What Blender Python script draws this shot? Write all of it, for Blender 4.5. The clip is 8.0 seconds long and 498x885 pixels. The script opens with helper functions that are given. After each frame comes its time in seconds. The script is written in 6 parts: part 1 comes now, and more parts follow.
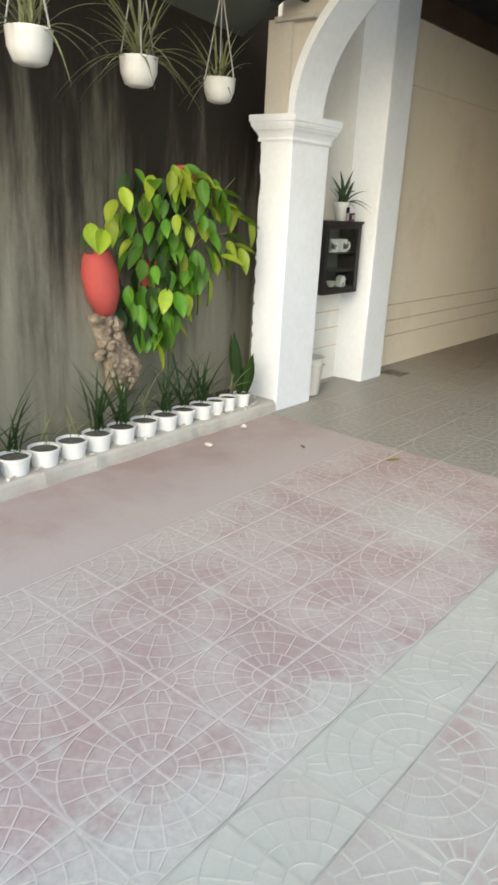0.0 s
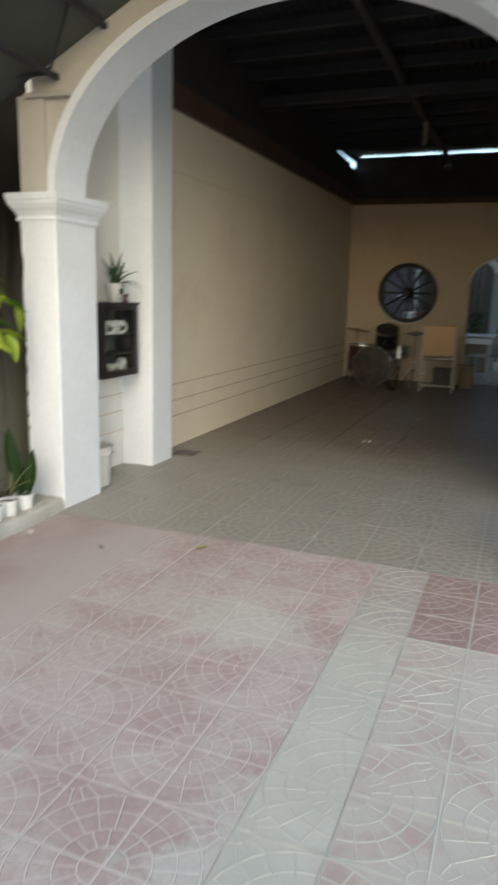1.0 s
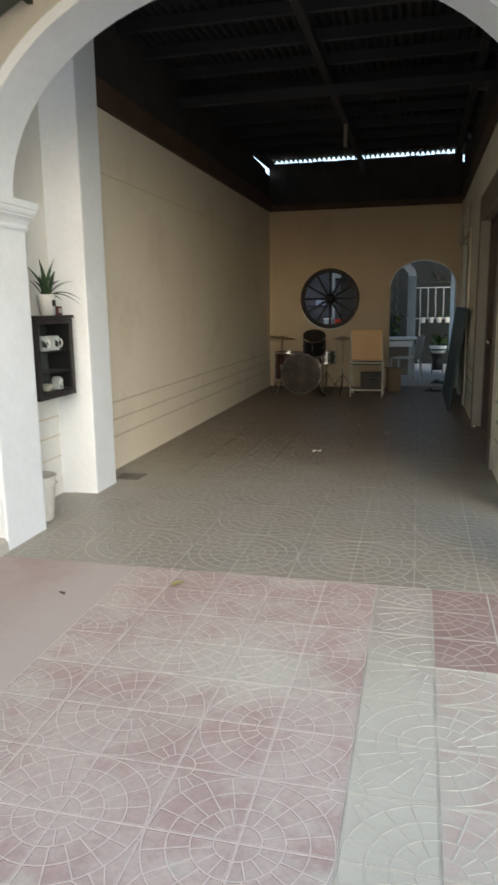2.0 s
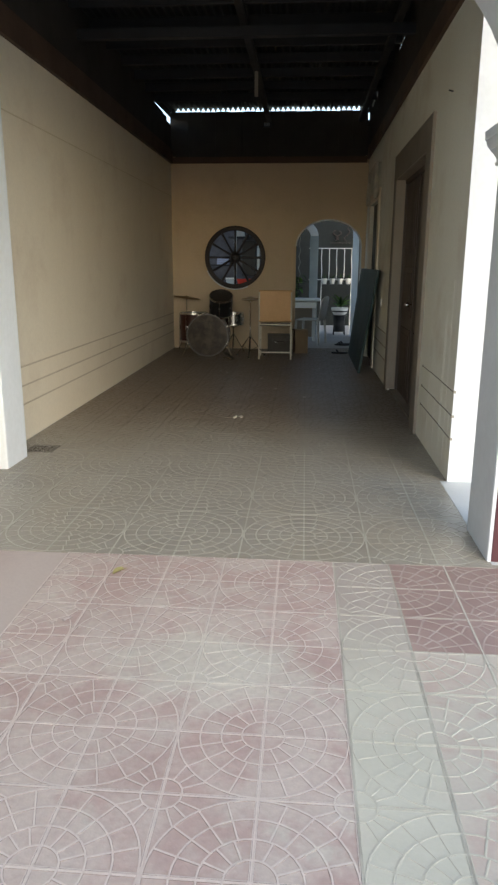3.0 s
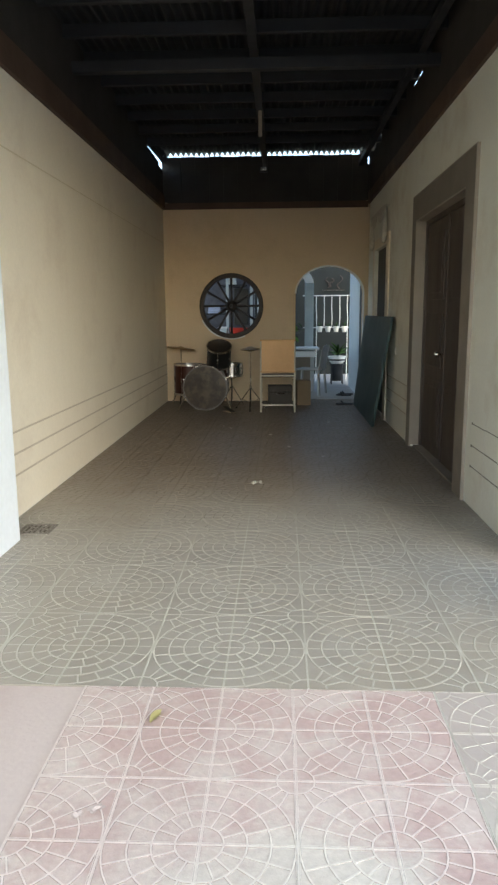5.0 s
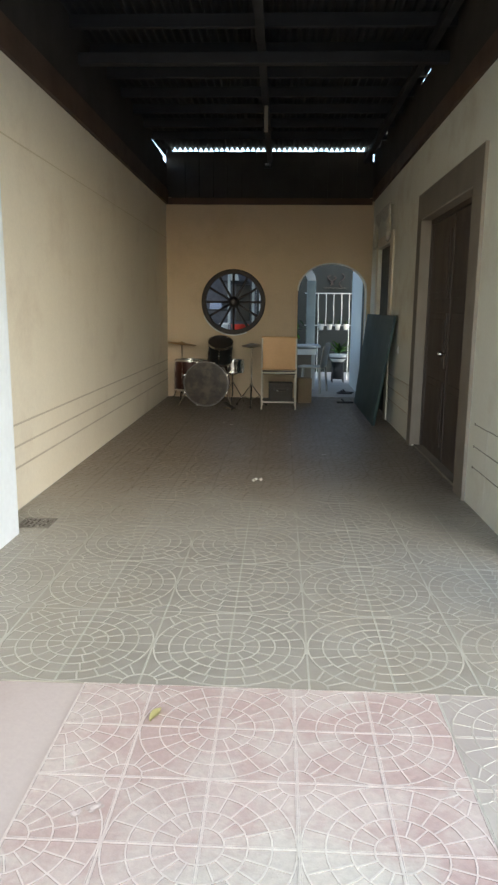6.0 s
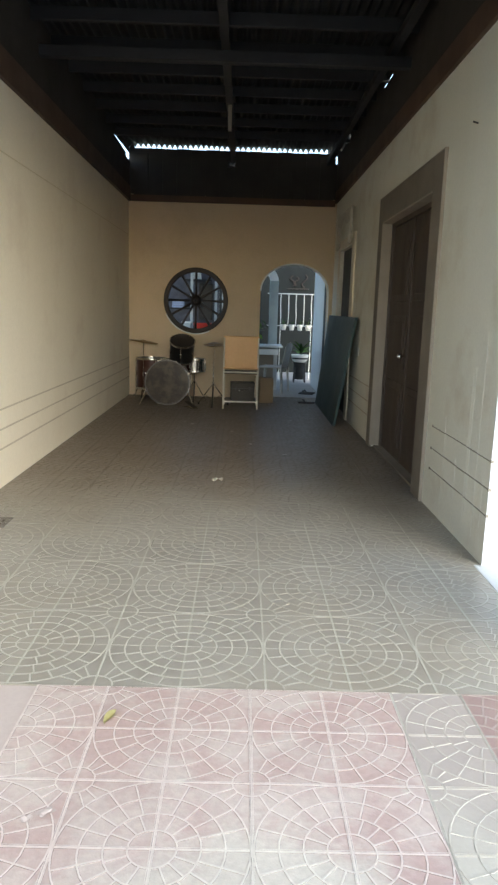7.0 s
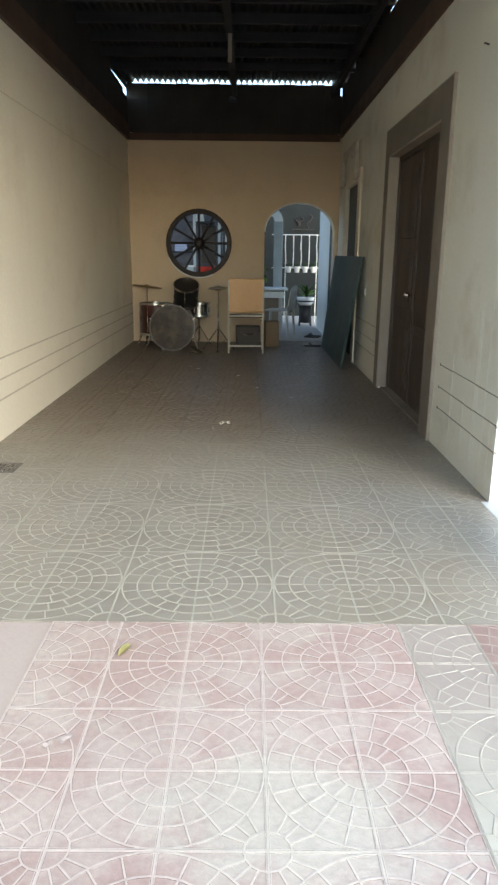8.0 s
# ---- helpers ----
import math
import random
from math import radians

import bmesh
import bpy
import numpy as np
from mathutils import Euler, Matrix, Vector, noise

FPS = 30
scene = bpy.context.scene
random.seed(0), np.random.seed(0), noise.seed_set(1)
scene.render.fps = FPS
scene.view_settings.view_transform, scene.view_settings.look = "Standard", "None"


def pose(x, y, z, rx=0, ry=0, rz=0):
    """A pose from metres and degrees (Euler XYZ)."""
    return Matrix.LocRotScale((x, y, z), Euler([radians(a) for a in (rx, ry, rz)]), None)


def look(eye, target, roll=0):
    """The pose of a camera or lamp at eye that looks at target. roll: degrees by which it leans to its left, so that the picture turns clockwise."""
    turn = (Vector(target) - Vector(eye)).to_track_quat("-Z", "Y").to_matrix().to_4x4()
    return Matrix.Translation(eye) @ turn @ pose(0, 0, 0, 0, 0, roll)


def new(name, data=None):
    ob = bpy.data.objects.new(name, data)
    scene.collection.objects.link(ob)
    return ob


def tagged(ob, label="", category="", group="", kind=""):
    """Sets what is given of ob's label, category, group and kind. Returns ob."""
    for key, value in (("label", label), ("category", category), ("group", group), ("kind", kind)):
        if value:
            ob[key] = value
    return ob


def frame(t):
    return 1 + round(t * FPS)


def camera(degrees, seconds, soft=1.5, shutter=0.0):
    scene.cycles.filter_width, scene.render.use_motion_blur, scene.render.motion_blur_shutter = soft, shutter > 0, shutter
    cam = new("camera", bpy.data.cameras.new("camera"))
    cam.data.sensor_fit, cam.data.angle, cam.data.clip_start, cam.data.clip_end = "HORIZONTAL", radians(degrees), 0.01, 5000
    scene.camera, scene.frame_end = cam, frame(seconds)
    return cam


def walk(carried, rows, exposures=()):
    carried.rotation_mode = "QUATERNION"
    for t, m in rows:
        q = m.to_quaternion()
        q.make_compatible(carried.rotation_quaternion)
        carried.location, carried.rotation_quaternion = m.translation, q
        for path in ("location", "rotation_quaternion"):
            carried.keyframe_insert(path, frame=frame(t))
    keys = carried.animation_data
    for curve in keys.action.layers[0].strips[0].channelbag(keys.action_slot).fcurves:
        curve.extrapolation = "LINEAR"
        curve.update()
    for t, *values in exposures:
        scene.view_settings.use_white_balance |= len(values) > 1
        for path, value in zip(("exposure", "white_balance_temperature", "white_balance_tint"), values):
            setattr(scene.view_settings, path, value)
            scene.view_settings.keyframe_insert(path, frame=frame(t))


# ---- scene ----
cam = camera(39.5, 8.0, soft=2.4, shutter=0.2)
PATH = [
    (0, (1.313, -3.73, 1.417), (0.121, -2.266, 0.756), 2.9),
    (0.3, (1.305, -3.627, 1.42), (0.193, -2.067, 0.846), 4.4),
    (0.5, (1.274, -3.568, 1.415), (0.251, -1.952, 0.83), 3.7),
    (0.8, (1.194, -3.501, 1.4), (0.343, -1.779, 0.845), 3.5),
    (0.9, (1.145, -3.483, 1.396), (0.322, -1.74, 0.86), 2.5),
    (1, (1.084, -3.476, 1.391), (0.376, -1.654, 0.968), 1.5),
    (1.1, (1.028, -3.469, 1.386), (0.447, -1.596, 0.996), -0.6),
    (1.2, (0.979, -3.47, 1.378), (0.458, -1.57, 1.031), -0.8),
    (1.3, (0.935, -3.448, 1.368), (0.399, -1.559, 0.99), -0.3),
    (1.4, (0.892, -3.421, 1.358), (0.341, -1.545, 0.934), -0.0),
    (1.5, (0.851, -3.4, 1.351), (0.306, -1.52, 0.936), 0.2),
    (1.7, (0.758, -3.337, 1.347), (0.255, -1.43, 1.014), -1.4),
    (1.8, (0.717, -3.302, 1.346), (0.192, -1.403, 1.005), -1.6),
    (2, (0.654, -3.225, 1.333), (0.188, -1.318, 0.949), -0.8),
    (2.2, (0.601, -3.175, 1.326), (0.268, -1.256, 0.875), 0.5),
    (3.3, (0.264, -2.886, 1.33), (0.121, -0.954, 0.834), 0.2),
    (3.5, (0.236, -2.795, 1.346), (0.055, -0.863, 0.864), 0.2),
    (3.9, (0.208, -2.607, 1.339), (0.029, -0.665, 0.894), 0.4),
    (4, (0.191, -2.566, 1.338), (0.015, -0.629, 0.872), 1.1),
    (4.2, (0.126, -2.485, 1.338), (-0.016, -0.536, 0.909), 0.6),
    (4.4, (0.064, -2.412, 1.344), (-0.005, -0.43, 1.083), 0.2),
    (4.5, (0.033, -2.38, 1.343), (-0.019, -0.404, 1.034), -0.0),
    (4.7, (-0.011, -2.325, 1.332), (-0.091, -0.358, 0.979), -0.7),
    (5.8, (-0.069, -2.266, 1.321), (-0.175, -0.305, 0.94), 0.5),
    (6, (-0.071, -2.264, 1.322), (-0.155, -0.301, 0.948), 0.6),
    (6.4, (-0.059, -2.276, 1.331), (-0.05, -0.311, 0.957), 1.4),
    (6.5, (-0.057, -2.265, 1.329), (-0.025, -0.301, 0.952), 1.0),
    (6.8, (-0.059, -2.261, 1.324), (-0.011, -0.296, 0.952), 1.4),
    (7, (-0.058, -2.259, 1.324), (-0.033, -0.294, 0.95), 1.7),
    (7.2, (-0.066, -2.261, 1.321), (-0.061, -0.295, 0.95), 1.7),
    (7.5, (-0.076, -2.263, 1.322), (-0.083, -0.307, 0.901), 1.7),
    (7.7, (-0.071, -2.264, 1.309), (-0.098, -0.329, 0.801), 1.3),
    (8, (-0.058, -2.26, 1.291), (-0.05, -0.33, 0.768), 0.6),
]
EXPOSURES = [(0.0, 1.63, 6800, 5), (0.5, 1.42, 6700, 5), (1.0, 1.33, 6700, 5), (2.0, 1.50, 6750, 6), (3.5, 1.64, 6700, 6), (4.1, 1.92, 6600, 5), (4.5, 2.20, 6500, 4), (6.0, 2.22, 6400, 4), (8.0, 2.33, 6400, 4)]
SKY, SUN = 0.15, 0.45
SUN_UP, SUN_ROUND = 31, 159
walk(cam, [(t, look(eye, target, roll)) for t, eye, target, roll in PATH], EXPOSURES)

# ---- world and light ----
world = bpy.data.worlds.new("world")
scene.world = world
world.use_nodes = True
wn, wl = world.node_tree.nodes, world.node_tree.links
sky = wn.new("ShaderNodeTexSky")
sky.sky_type, sky.sun_disc = "NISHITA", False
sky.sun_elevation, sky.sun_rotation = radians(SUN_UP), radians(SUN_ROUND)
sky.dust_density, sky.air_density = 1.6, 1.0
wl.new(sky.outputs[0], wn["Background"].inputs[0])
wn["Background"].inputs[1].default_value = SKY
sun_data = bpy.data.lights.new("sun", "SUN")
sun_data.energy, sun_data.angle, sun_data.color = SUN, radians(75), (1.0, 0.98, 0.96)
sun = new("sun", sun_data)
sun.matrix_world = look((0, 0, 0), (-math.sin(radians(SUN_ROUND)) * math.cos(radians(SUN_UP)), -math.cos(radians(SUN_ROUND)) * math.cos(radians(SUN_UP)), -math.sin(radians(SUN_UP))))


# ---- materials ----
def mat(name, base, second=None, rough=0.8, scale=6.0, fine=60.0, bump=0.15, metal=0.0, amount=0.5, vary=0.0, spec=0.4, streak=False, third=None, third_scale=1.2, third_cut=0.55, far_tone=None, mould=None):
    """A surface with a broad and a fine variation, at world size."""
    m = bpy.data.materials.new(name)
    m.use_nodes = True
    n, l = m.node_tree.nodes, m.node_tree.links
    b = n["Principled BSDF"]
    b.inputs["Metallic"].default_value = metal
    b.inputs["Specular IOR Level"].default_value = spec
    geo = n.new("ShaderNodeNewGeometry")
    mp = n.new("ShaderNodeMapping")
    mp.inputs["Scale"].default_value = (1, 1, 0.12) if streak else (1, 1, 1)
    l.new(geo.outputs["Position"], mp.inputs["Vector"])
    big = n.new("ShaderNodeTexNoise")
    big.inputs["Scale"].default_value, big.inputs["Detail"].default_value, big.inputs["Roughness"].default_value = scale, 5, 0.6
    l.new(mp.outputs[0], big.inputs["Vector"])
    small = n.new("ShaderNodeTexNoise")
    small.inputs["Scale"].default_value, small.inputs["Detail"].default_value = fine, 4
    l.new(geo.outputs["Position"], small.inputs["Vector"])
    ramp = n.new("ShaderNodeMapRange")
    ramp.inputs["From Min"].default_value, ramp.inputs["From Max"].default_value = 0.35, 0.68
    l.new(big.outputs["Fac"], ramp.inputs["Value"])
    amt = n.new("ShaderNodeMath")
    amt.operation = "MULTIPLY"
    amt.inputs[1].default_value = amount
    l.new(ramp.outputs[0], amt.inputs[0])
    mix = n.new("ShaderNodeMix")
    mix.data_type = "RGBA"
    mix.inputs["A"].default_value = (*base, 1)
    mix.inputs["B"].default_value = (*(second or [0.6 * c for c in base]), 1)
    l.new(amt.outputs[0], mix.inputs["Factor"])
    out = mix.outputs["Result"]
    if third:
        t3 = n.new("ShaderNodeTexNoise")
        t3.inputs["Scale"].default_value, t3.inputs["Detail"].default_value, t3.inputs["Roughness"].default_value = third_scale, 6, 0.62
        off = n.new("ShaderNodeMapping")
        off.inputs["Location"].default_value = (3.7, 1.3, 0.4)
        l.new(geo.outputs["Position"], off.inputs["Vector"])
        l.new(off.outputs[0], t3.inputs["Vector"])
        r3 = n.new("ShaderNodeMapRange")
        r3.inputs["From Min"].default_value, r3.inputs["From Max"].default_value = third_cut - 0.08, third_cut + 0.1
        l.new(t3.outputs["Fac"], r3.inputs["Value"])
        m3 = n.new("ShaderNodeMix")
        m3.data_type = "RGBA"
        m3.inputs["B"].default_value = (*third, 1)
        l.new(out, m3.inputs["A"])
        l.new(r3.outputs[0], m3.inputs["Factor"])
        out = m3.outputs["Result"]
    for spec2 in (far_tone, mould):
        # a tone that changes with depth, in the hall a painted dimming; mould: dust on the slab, dark streaks down from
        # the coping
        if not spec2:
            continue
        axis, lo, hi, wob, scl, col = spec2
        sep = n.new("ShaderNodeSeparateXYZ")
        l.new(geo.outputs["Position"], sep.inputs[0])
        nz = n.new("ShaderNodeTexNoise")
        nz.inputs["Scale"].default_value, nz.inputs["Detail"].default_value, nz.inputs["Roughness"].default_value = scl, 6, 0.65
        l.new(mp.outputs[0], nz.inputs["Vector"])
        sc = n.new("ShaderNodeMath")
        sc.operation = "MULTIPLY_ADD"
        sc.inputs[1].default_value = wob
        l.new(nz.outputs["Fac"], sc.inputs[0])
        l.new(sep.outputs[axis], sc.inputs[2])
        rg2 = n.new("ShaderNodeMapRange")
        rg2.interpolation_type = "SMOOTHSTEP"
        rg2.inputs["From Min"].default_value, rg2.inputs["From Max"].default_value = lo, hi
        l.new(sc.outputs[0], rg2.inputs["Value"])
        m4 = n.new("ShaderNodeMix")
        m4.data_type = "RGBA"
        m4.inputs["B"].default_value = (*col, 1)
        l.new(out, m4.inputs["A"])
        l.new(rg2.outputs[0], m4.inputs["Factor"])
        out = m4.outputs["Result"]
    # fine grain and the difference between alike pieces, as brightness
    val = n.new("ShaderNodeMapRange")
    val.inputs["To Min"].default_value, val.inputs["To Max"].default_value = 0.93, 1.06
    l.new(small.outputs["Fac"], val.inputs["Value"])
    hsv = n.new("ShaderNodeHueSaturation")
    l.new(out, hsv.inputs["Color"])
    if vary:
        info = n.new("ShaderNodeObjectInfo")
        rv = n.new("ShaderNodeMapRange")
        rv.inputs["To Min"].default_value, rv.inputs["To Max"].default_value = 1 - vary, 1 + vary
        l.new(info.outputs["Random"], rv.inputs["Value"])
        mul = n.new("ShaderNodeMath")
        mul.operation = "MULTIPLY"
        l.new(rv.outputs[0], mul.inputs[0])
        l.new(val.outputs[0], mul.inputs[1])
        l.new(mul.outputs[0], hsv.inputs["Value"])
    else:
        l.new(val.outputs[0], hsv.inputs["Value"])
    l.new(hsv.outputs[0], b.inputs["Base Color"])
    rr = n.new("ShaderNodeMapRange")
    rr.inputs["To Min"].default_value, rr.inputs["To Max"].default_value = max(0.03, rough - 0.12), min(1.0, rough + 0.12)
    l.new(big.outputs["Fac"], rr.inputs["Value"])
    l.new(rr.outputs[0], b.inputs["Roughness"])
    if bump:
        bp = n.new("ShaderNodeBump")
        bp.inputs["Strength"].default_value, bp.inputs["Distance"].default_value = bump, 0.01
        add = n.new("ShaderNodeMath")
        add.operation = "ADD"
        l.new(big.outputs["Fac"], add.inputs[0])
        l.new(small.outputs["Fac"], add.inputs[1])
        l.new(add.outputs[0], bp.inputs["Height"])
        l.new(bp.outputs[0], b.inputs["Normal"])
    return m


M_CREAM = mat("cream wall paint", (0.825, 0.745, 0.600), (0.785, 0.692, 0.545), rough=0.75, scale=1.1, fine=45, bump=0.22, amount=0.7, streak=True, third=(0.74, 0.642, 0.505), third_scale=1.7, third_cut=0.62)
# cream paint turned darker and warmer for the bounced light at the hall's end
M_CREAMFAR = mat("cream wall paint toned for warm bounce", (0.665, 0.535, 0.375), (0.61, 0.48, 0.325), rough=0.75, scale=1.1, fine=45, bump=0.22, amount=0.7, streak=True, third=(0.585, 0.46, 0.315), third_scale=1.7, third_cut=0.62)
M_CREAMPALE = mat("pale cream wall paint", (0.82, 0.80, 0.70), (0.765, 0.735, 0.62), rough=0.75, scale=1.3, fine=45, bump=0.22, amount=0.7, streak=True, third=(0.70, 0.645, 0.53), third_scale=1.9, third_cut=0.62)
M_JAMB = mat("bluish white paint", (0.76, 0.80, 0.83), (0.68, 0.72, 0.75), rough=0.6, scale=3, bump=0.05)
M_DRIP = mat("dried paint drip", (0.81, 0.795, 0.71), (0.80, 0.775, 0.67), rough=0.6, scale=9)
M_WHITE = mat("white lime paint", (0.79, 0.82, 0.845), (0.70, 0.715, 0.715), rough=0.8, scale=1.6, fine=26, bump=0.05, amount=0.6)
M_SPANDREL = mat("pale cream paint", (0.54, 0.505, 0.435), (0.46, 0.43, 0.365), rough=0.8, scale=1.8, fine=40, bump=0.15, amount=0.6)
M_GROOVE = mat("dirty groove", (0.25, 0.225, 0.18), (0.36, 0.33, 0.27), rough=0.9, scale=14, amount=0.9)
M_GROOVESOFT = mat("shallow groove", (0.60, 0.515, 0.395), (0.50, 0.42, 0.315), rough=0.9, scale=5)
M_GROOVEFAINT = mat("faint groove", (0.68, 0.59, 0.42), (0.62, 0.53, 0.37), rough=0.9, scale=5)

def worn_tile(name, red, worn, dust, rough=0.6, bump=0.28):
    """Red paint worn to pink, with pale dust trodden out from the bare row and blown in from the planting strip."""
    m = bpy.data.materials.new(name)
    m.use_nodes = True
    n, l = m.node_tree.nodes, m.node_tree.links
    b = n["Principled BSDF"]
    b.inputs["Specular IOR Level"].default_value = 0.4
    geo = n.new("ShaderNodeNewGeometry")
    sep = n.new("ShaderNodeSeparateXYZ")
    l.new(geo.outputs["Position"], sep.inputs[0])

    def noise(scale, detail, shift):
        mp = n.new("ShaderNodeMapping")
        mp.inputs["Location"].default_value = (shift, 0.7 * shift, 0)
        l.new(geo.outputs["Position"], mp.inputs["Vector"])
        t = n.new("ShaderNodeTexNoise")
        t.inputs["Scale"].default_value, t.inputs["Detail"].default_value, t.inputs["Roughness"].default_value = scale, detail, 0.62
        l.new(mp.outputs[0], t.inputs["Vector"])
        return t.outputs["Fac"]

    def calc(op, p, q, r=None):
        t = n.new("ShaderNodeMath")
        t.operation = op
        for k, v in enumerate((p, q, r)):
            if v is None:
                continue
            if isinstance(v, (int, float)):
                t.inputs[k].default_value = v
            else:
                l.new(v, t.inputs[k])
        return t.outputs[0]

    def step(v, lo, hi, top=1.0):
        t = n.new("ShaderNodeMapRange")
        t.interpolation_type = "SMOOTHSTEP"
        t.inputs["From Min"].default_value, t.inputs["From Max"].default_value = lo, hi
        t.inputs["To Max"].default_value = top
        l.new(v, t.inputs["Value"])
        return t.outputs[0]

    def blend(p, q, f):
        t = n.new("ShaderNodeMix")
        t.data_type = "RGBA"
        for key, v in (("A", p), ("B", q)):
            if isinstance(v, tuple):
                t.inputs[key].default_value = (*v, 1)
            else:
                l.new(v, t.inputs[key])
        l.new(f, t.inputs["Factor"])
        return t.outputs["Result"]

    broad, mid, fine = noise(1.9, 4, 4.3), noise(8.0, 5, 1.1), noise(42.0, 4, 2.2)
    wob = calc("MULTIPLY_ADD", broad, 0.5, calc("MULTIPLY_ADD", mid, 0.42, calc("MULTIPLY_ADD", fine, 0.16, -0.54)))
    x, y = sep.outputs[0], sep.outputs[1]
    spill = step(calc("ADD", calc("MULTIPLY_ADD", y, -0.15, x), wob), 0.64, 0.86)
    dx, dy = calc("MULTIPLY", calc("ADD", x, -0.02), 0.7), calc("ADD", y, 0.88)
    away = calc("SQRT", calc("ADD", calc("MULTIPLY", dx, dx), calc("MULTIPLY", dy, dy)), None)
    patch = step(calc("MULTIPLY_ADD", wob, 0.55, calc("SUBTRACT", 0.21, away)), -0.09, 0.10, 0.78)
    blown = step(calc("ADD", calc("MULTIPLY_ADD", y, -0.22, calc("MULTIPLY", x, -1.0)), wob), 0.78, 1.08, 0.75)
    scuff = step(noise(5.0, 6, 7.9), 0.58, 0.70, 0.65)
    cover = calc("MAXIMUM", calc("MAXIMUM", spill, patch), scuff)
    rub = step(calc("MULTIPLY_ADD", mid, 0.5, calc("MULTIPLY", noise(2.6, 5, 9.4), 0.8)), 0.52, 0.76)
    out = blend(blend(blend(red, worn, rub), tuple(0.6 * p + 0.4 * q for p, q in zip(worn, dust)), blown), dust, cover)
    hsv = n.new("ShaderNodeHueSaturation")
    l.new(out, hsv.inputs["Color"])
    info = n.new("ShaderNodeObjectInfo")
    rv = n.new("ShaderNodeMapRange")
    rv.inputs["To Min"].default_value, rv.inputs["To Max"].default_value = 0.97, 1.03
    l.new(info.outputs["Random"], rv.inputs["Value"])
    l.new(calc("MULTIPLY", rv.outputs[0], calc("MULTIPLY_ADD", fine, 0.44, 0.78)), hsv.inputs["Value"])
    l.new(hsv.outputs[0], b.inputs["Base Color"])
    l.new(calc("MULTIPLY_ADD", cover, 0.15, rough - 0.04), b.inputs["Roughness"])
    bp = n.new("ShaderNodeBump")
    bp.inputs["Strength"].default_value, bp.inputs["Distance"].default_value = bump, 0.01
    l.new(calc("ADD", mid, fine), bp.inputs["Height"])
    l.new(bp.outputs[0], b.inputs["Normal"])
    return m


M_PINK = worn_tile("worn red floor tile", (0.368, 0.277, 0.253), (0.428, 0.368, 0.334), (0.452, 0.433, 0.383))
M_PINK_LINE = worn_tile("pale red tile relief", (0.535, 0.460, 0.428), (0.532, 0.475, 0.440), (0.528, 0.510, 0.452), bump=0.1)
M_PINK_DIRTSHADE = worn_tile("dirt and painted shadow beside the red relief", (0.148, 0.110, 0.099), (0.200, 0.163, 0.147), (0.290, 0.275, 0.240), bump=0.1)
M_REDTILE = mat("deep red floor tile", (0.250, 0.172, 0.158), (0.315, 0.235, 0.214), rough=0.55, scale=5, fine=90, bump=0.1, amount=0.8, vary=0.06)
M_RED_LINE = mat("worn red tile relief", (0.36, 0.29, 0.268), (0.30, 0.22, 0.20), rough=0.6, scale=9, amount=0.9)
M_DUSTTILE = mat("half dusty red tile", (0.432, 0.411, 0.357), (0.406, 0.357, 0.315), rough=0.65, scale=4, fine=80, bump=0.1, amount=0.9, vary=0.03, third=(0.380, 0.300, 0.264), third_scale=4.5, third_cut=0.58)
M_PALE = mat("dusty pale green tile", (0.454, 0.449, 0.386), (0.400, 0.396, 0.337), rough=0.7, scale=5, fine=80, bump=0.1, amount=0.8, vary=0.015, far_tone=(1, -0.85, -0.02, 0.6, 3.0, (0.332, 0.296, 0.268)), third=(0.447, 0.409, 0.357), third_scale=2.6, third_cut=0.62)
M_PALE_LINE = mat("pale tile relief", (0.458, 0.450, 0.388), (0.405, 0.398, 0.340), rough=0.75, scale=9, amount=0.9, far_tone=(1, -0.85, 0.05, 0.6, 3.0, (0.360, 0.322, 0.288)))
M_PALE_DIRTSHADE = mat("dirt and painted shadow beside the pale relief", (0.281, 0.271, 0.233), (0.374, 0.364, 0.316), rough=0.8, scale=9, amount=0.9, third=(0.426, 0.414, 0.361), third_scale=4.0, third_cut=0.52)
# the hall's fading daylight is painted into these four as a browner far end
M_GREY = mat("grey floor tile", (0.235, 0.218, 0.186), (0.305, 0.288, 0.25), rough=0.36, scale=7, fine=80, bump=0.08, amount=0.8, vary=0.05, third=(0.26, 0.235, 0.19), third_scale=0.8, third_cut=0.55, far_tone=(1, 2.7, 5.1, 2.2, 1.3, (0.166, 0.134, 0.102)))
M_GREY_LINE = mat("pale grey tile relief", (0.475, 0.455, 0.398), (0.355, 0.34, 0.295), rough=0.5, scale=7, amount=0.9, third=(0.35, 0.33, 0.28), third_scale=1.6, third_cut=0.52, far_tone=(1, 2.5, 4.7, 2.2, 1.3, (0.168, 0.136, 0.104)))
M_GREY_DIRTSHADE = mat("dirt and painted shadow beside the grey relief", (0.122, 0.117, 0.095), (0.175, 0.168, 0.138), rough=0.5, scale=7, amount=0.9, third=(0.22, 0.205, 0.17), third_scale=1.6, third_cut=0.52, far_tone=(1, 2.5, 4.7, 2.2, 1.3, (0.164, 0.132, 0.100)))
M_JOINT = mat("pale tile joint", (0.419, 0.409, 0.353), (0.335, 0.326, 0.279), rough=0.5, scale=7, amount=0.9, third=(0.34, 0.315, 0.265), third_scale=1.1, third_cut=0.55, far_tone=(1, 2.5, 4.7, 2.2, 1.3, (0.164, 0.132, 0.100)))
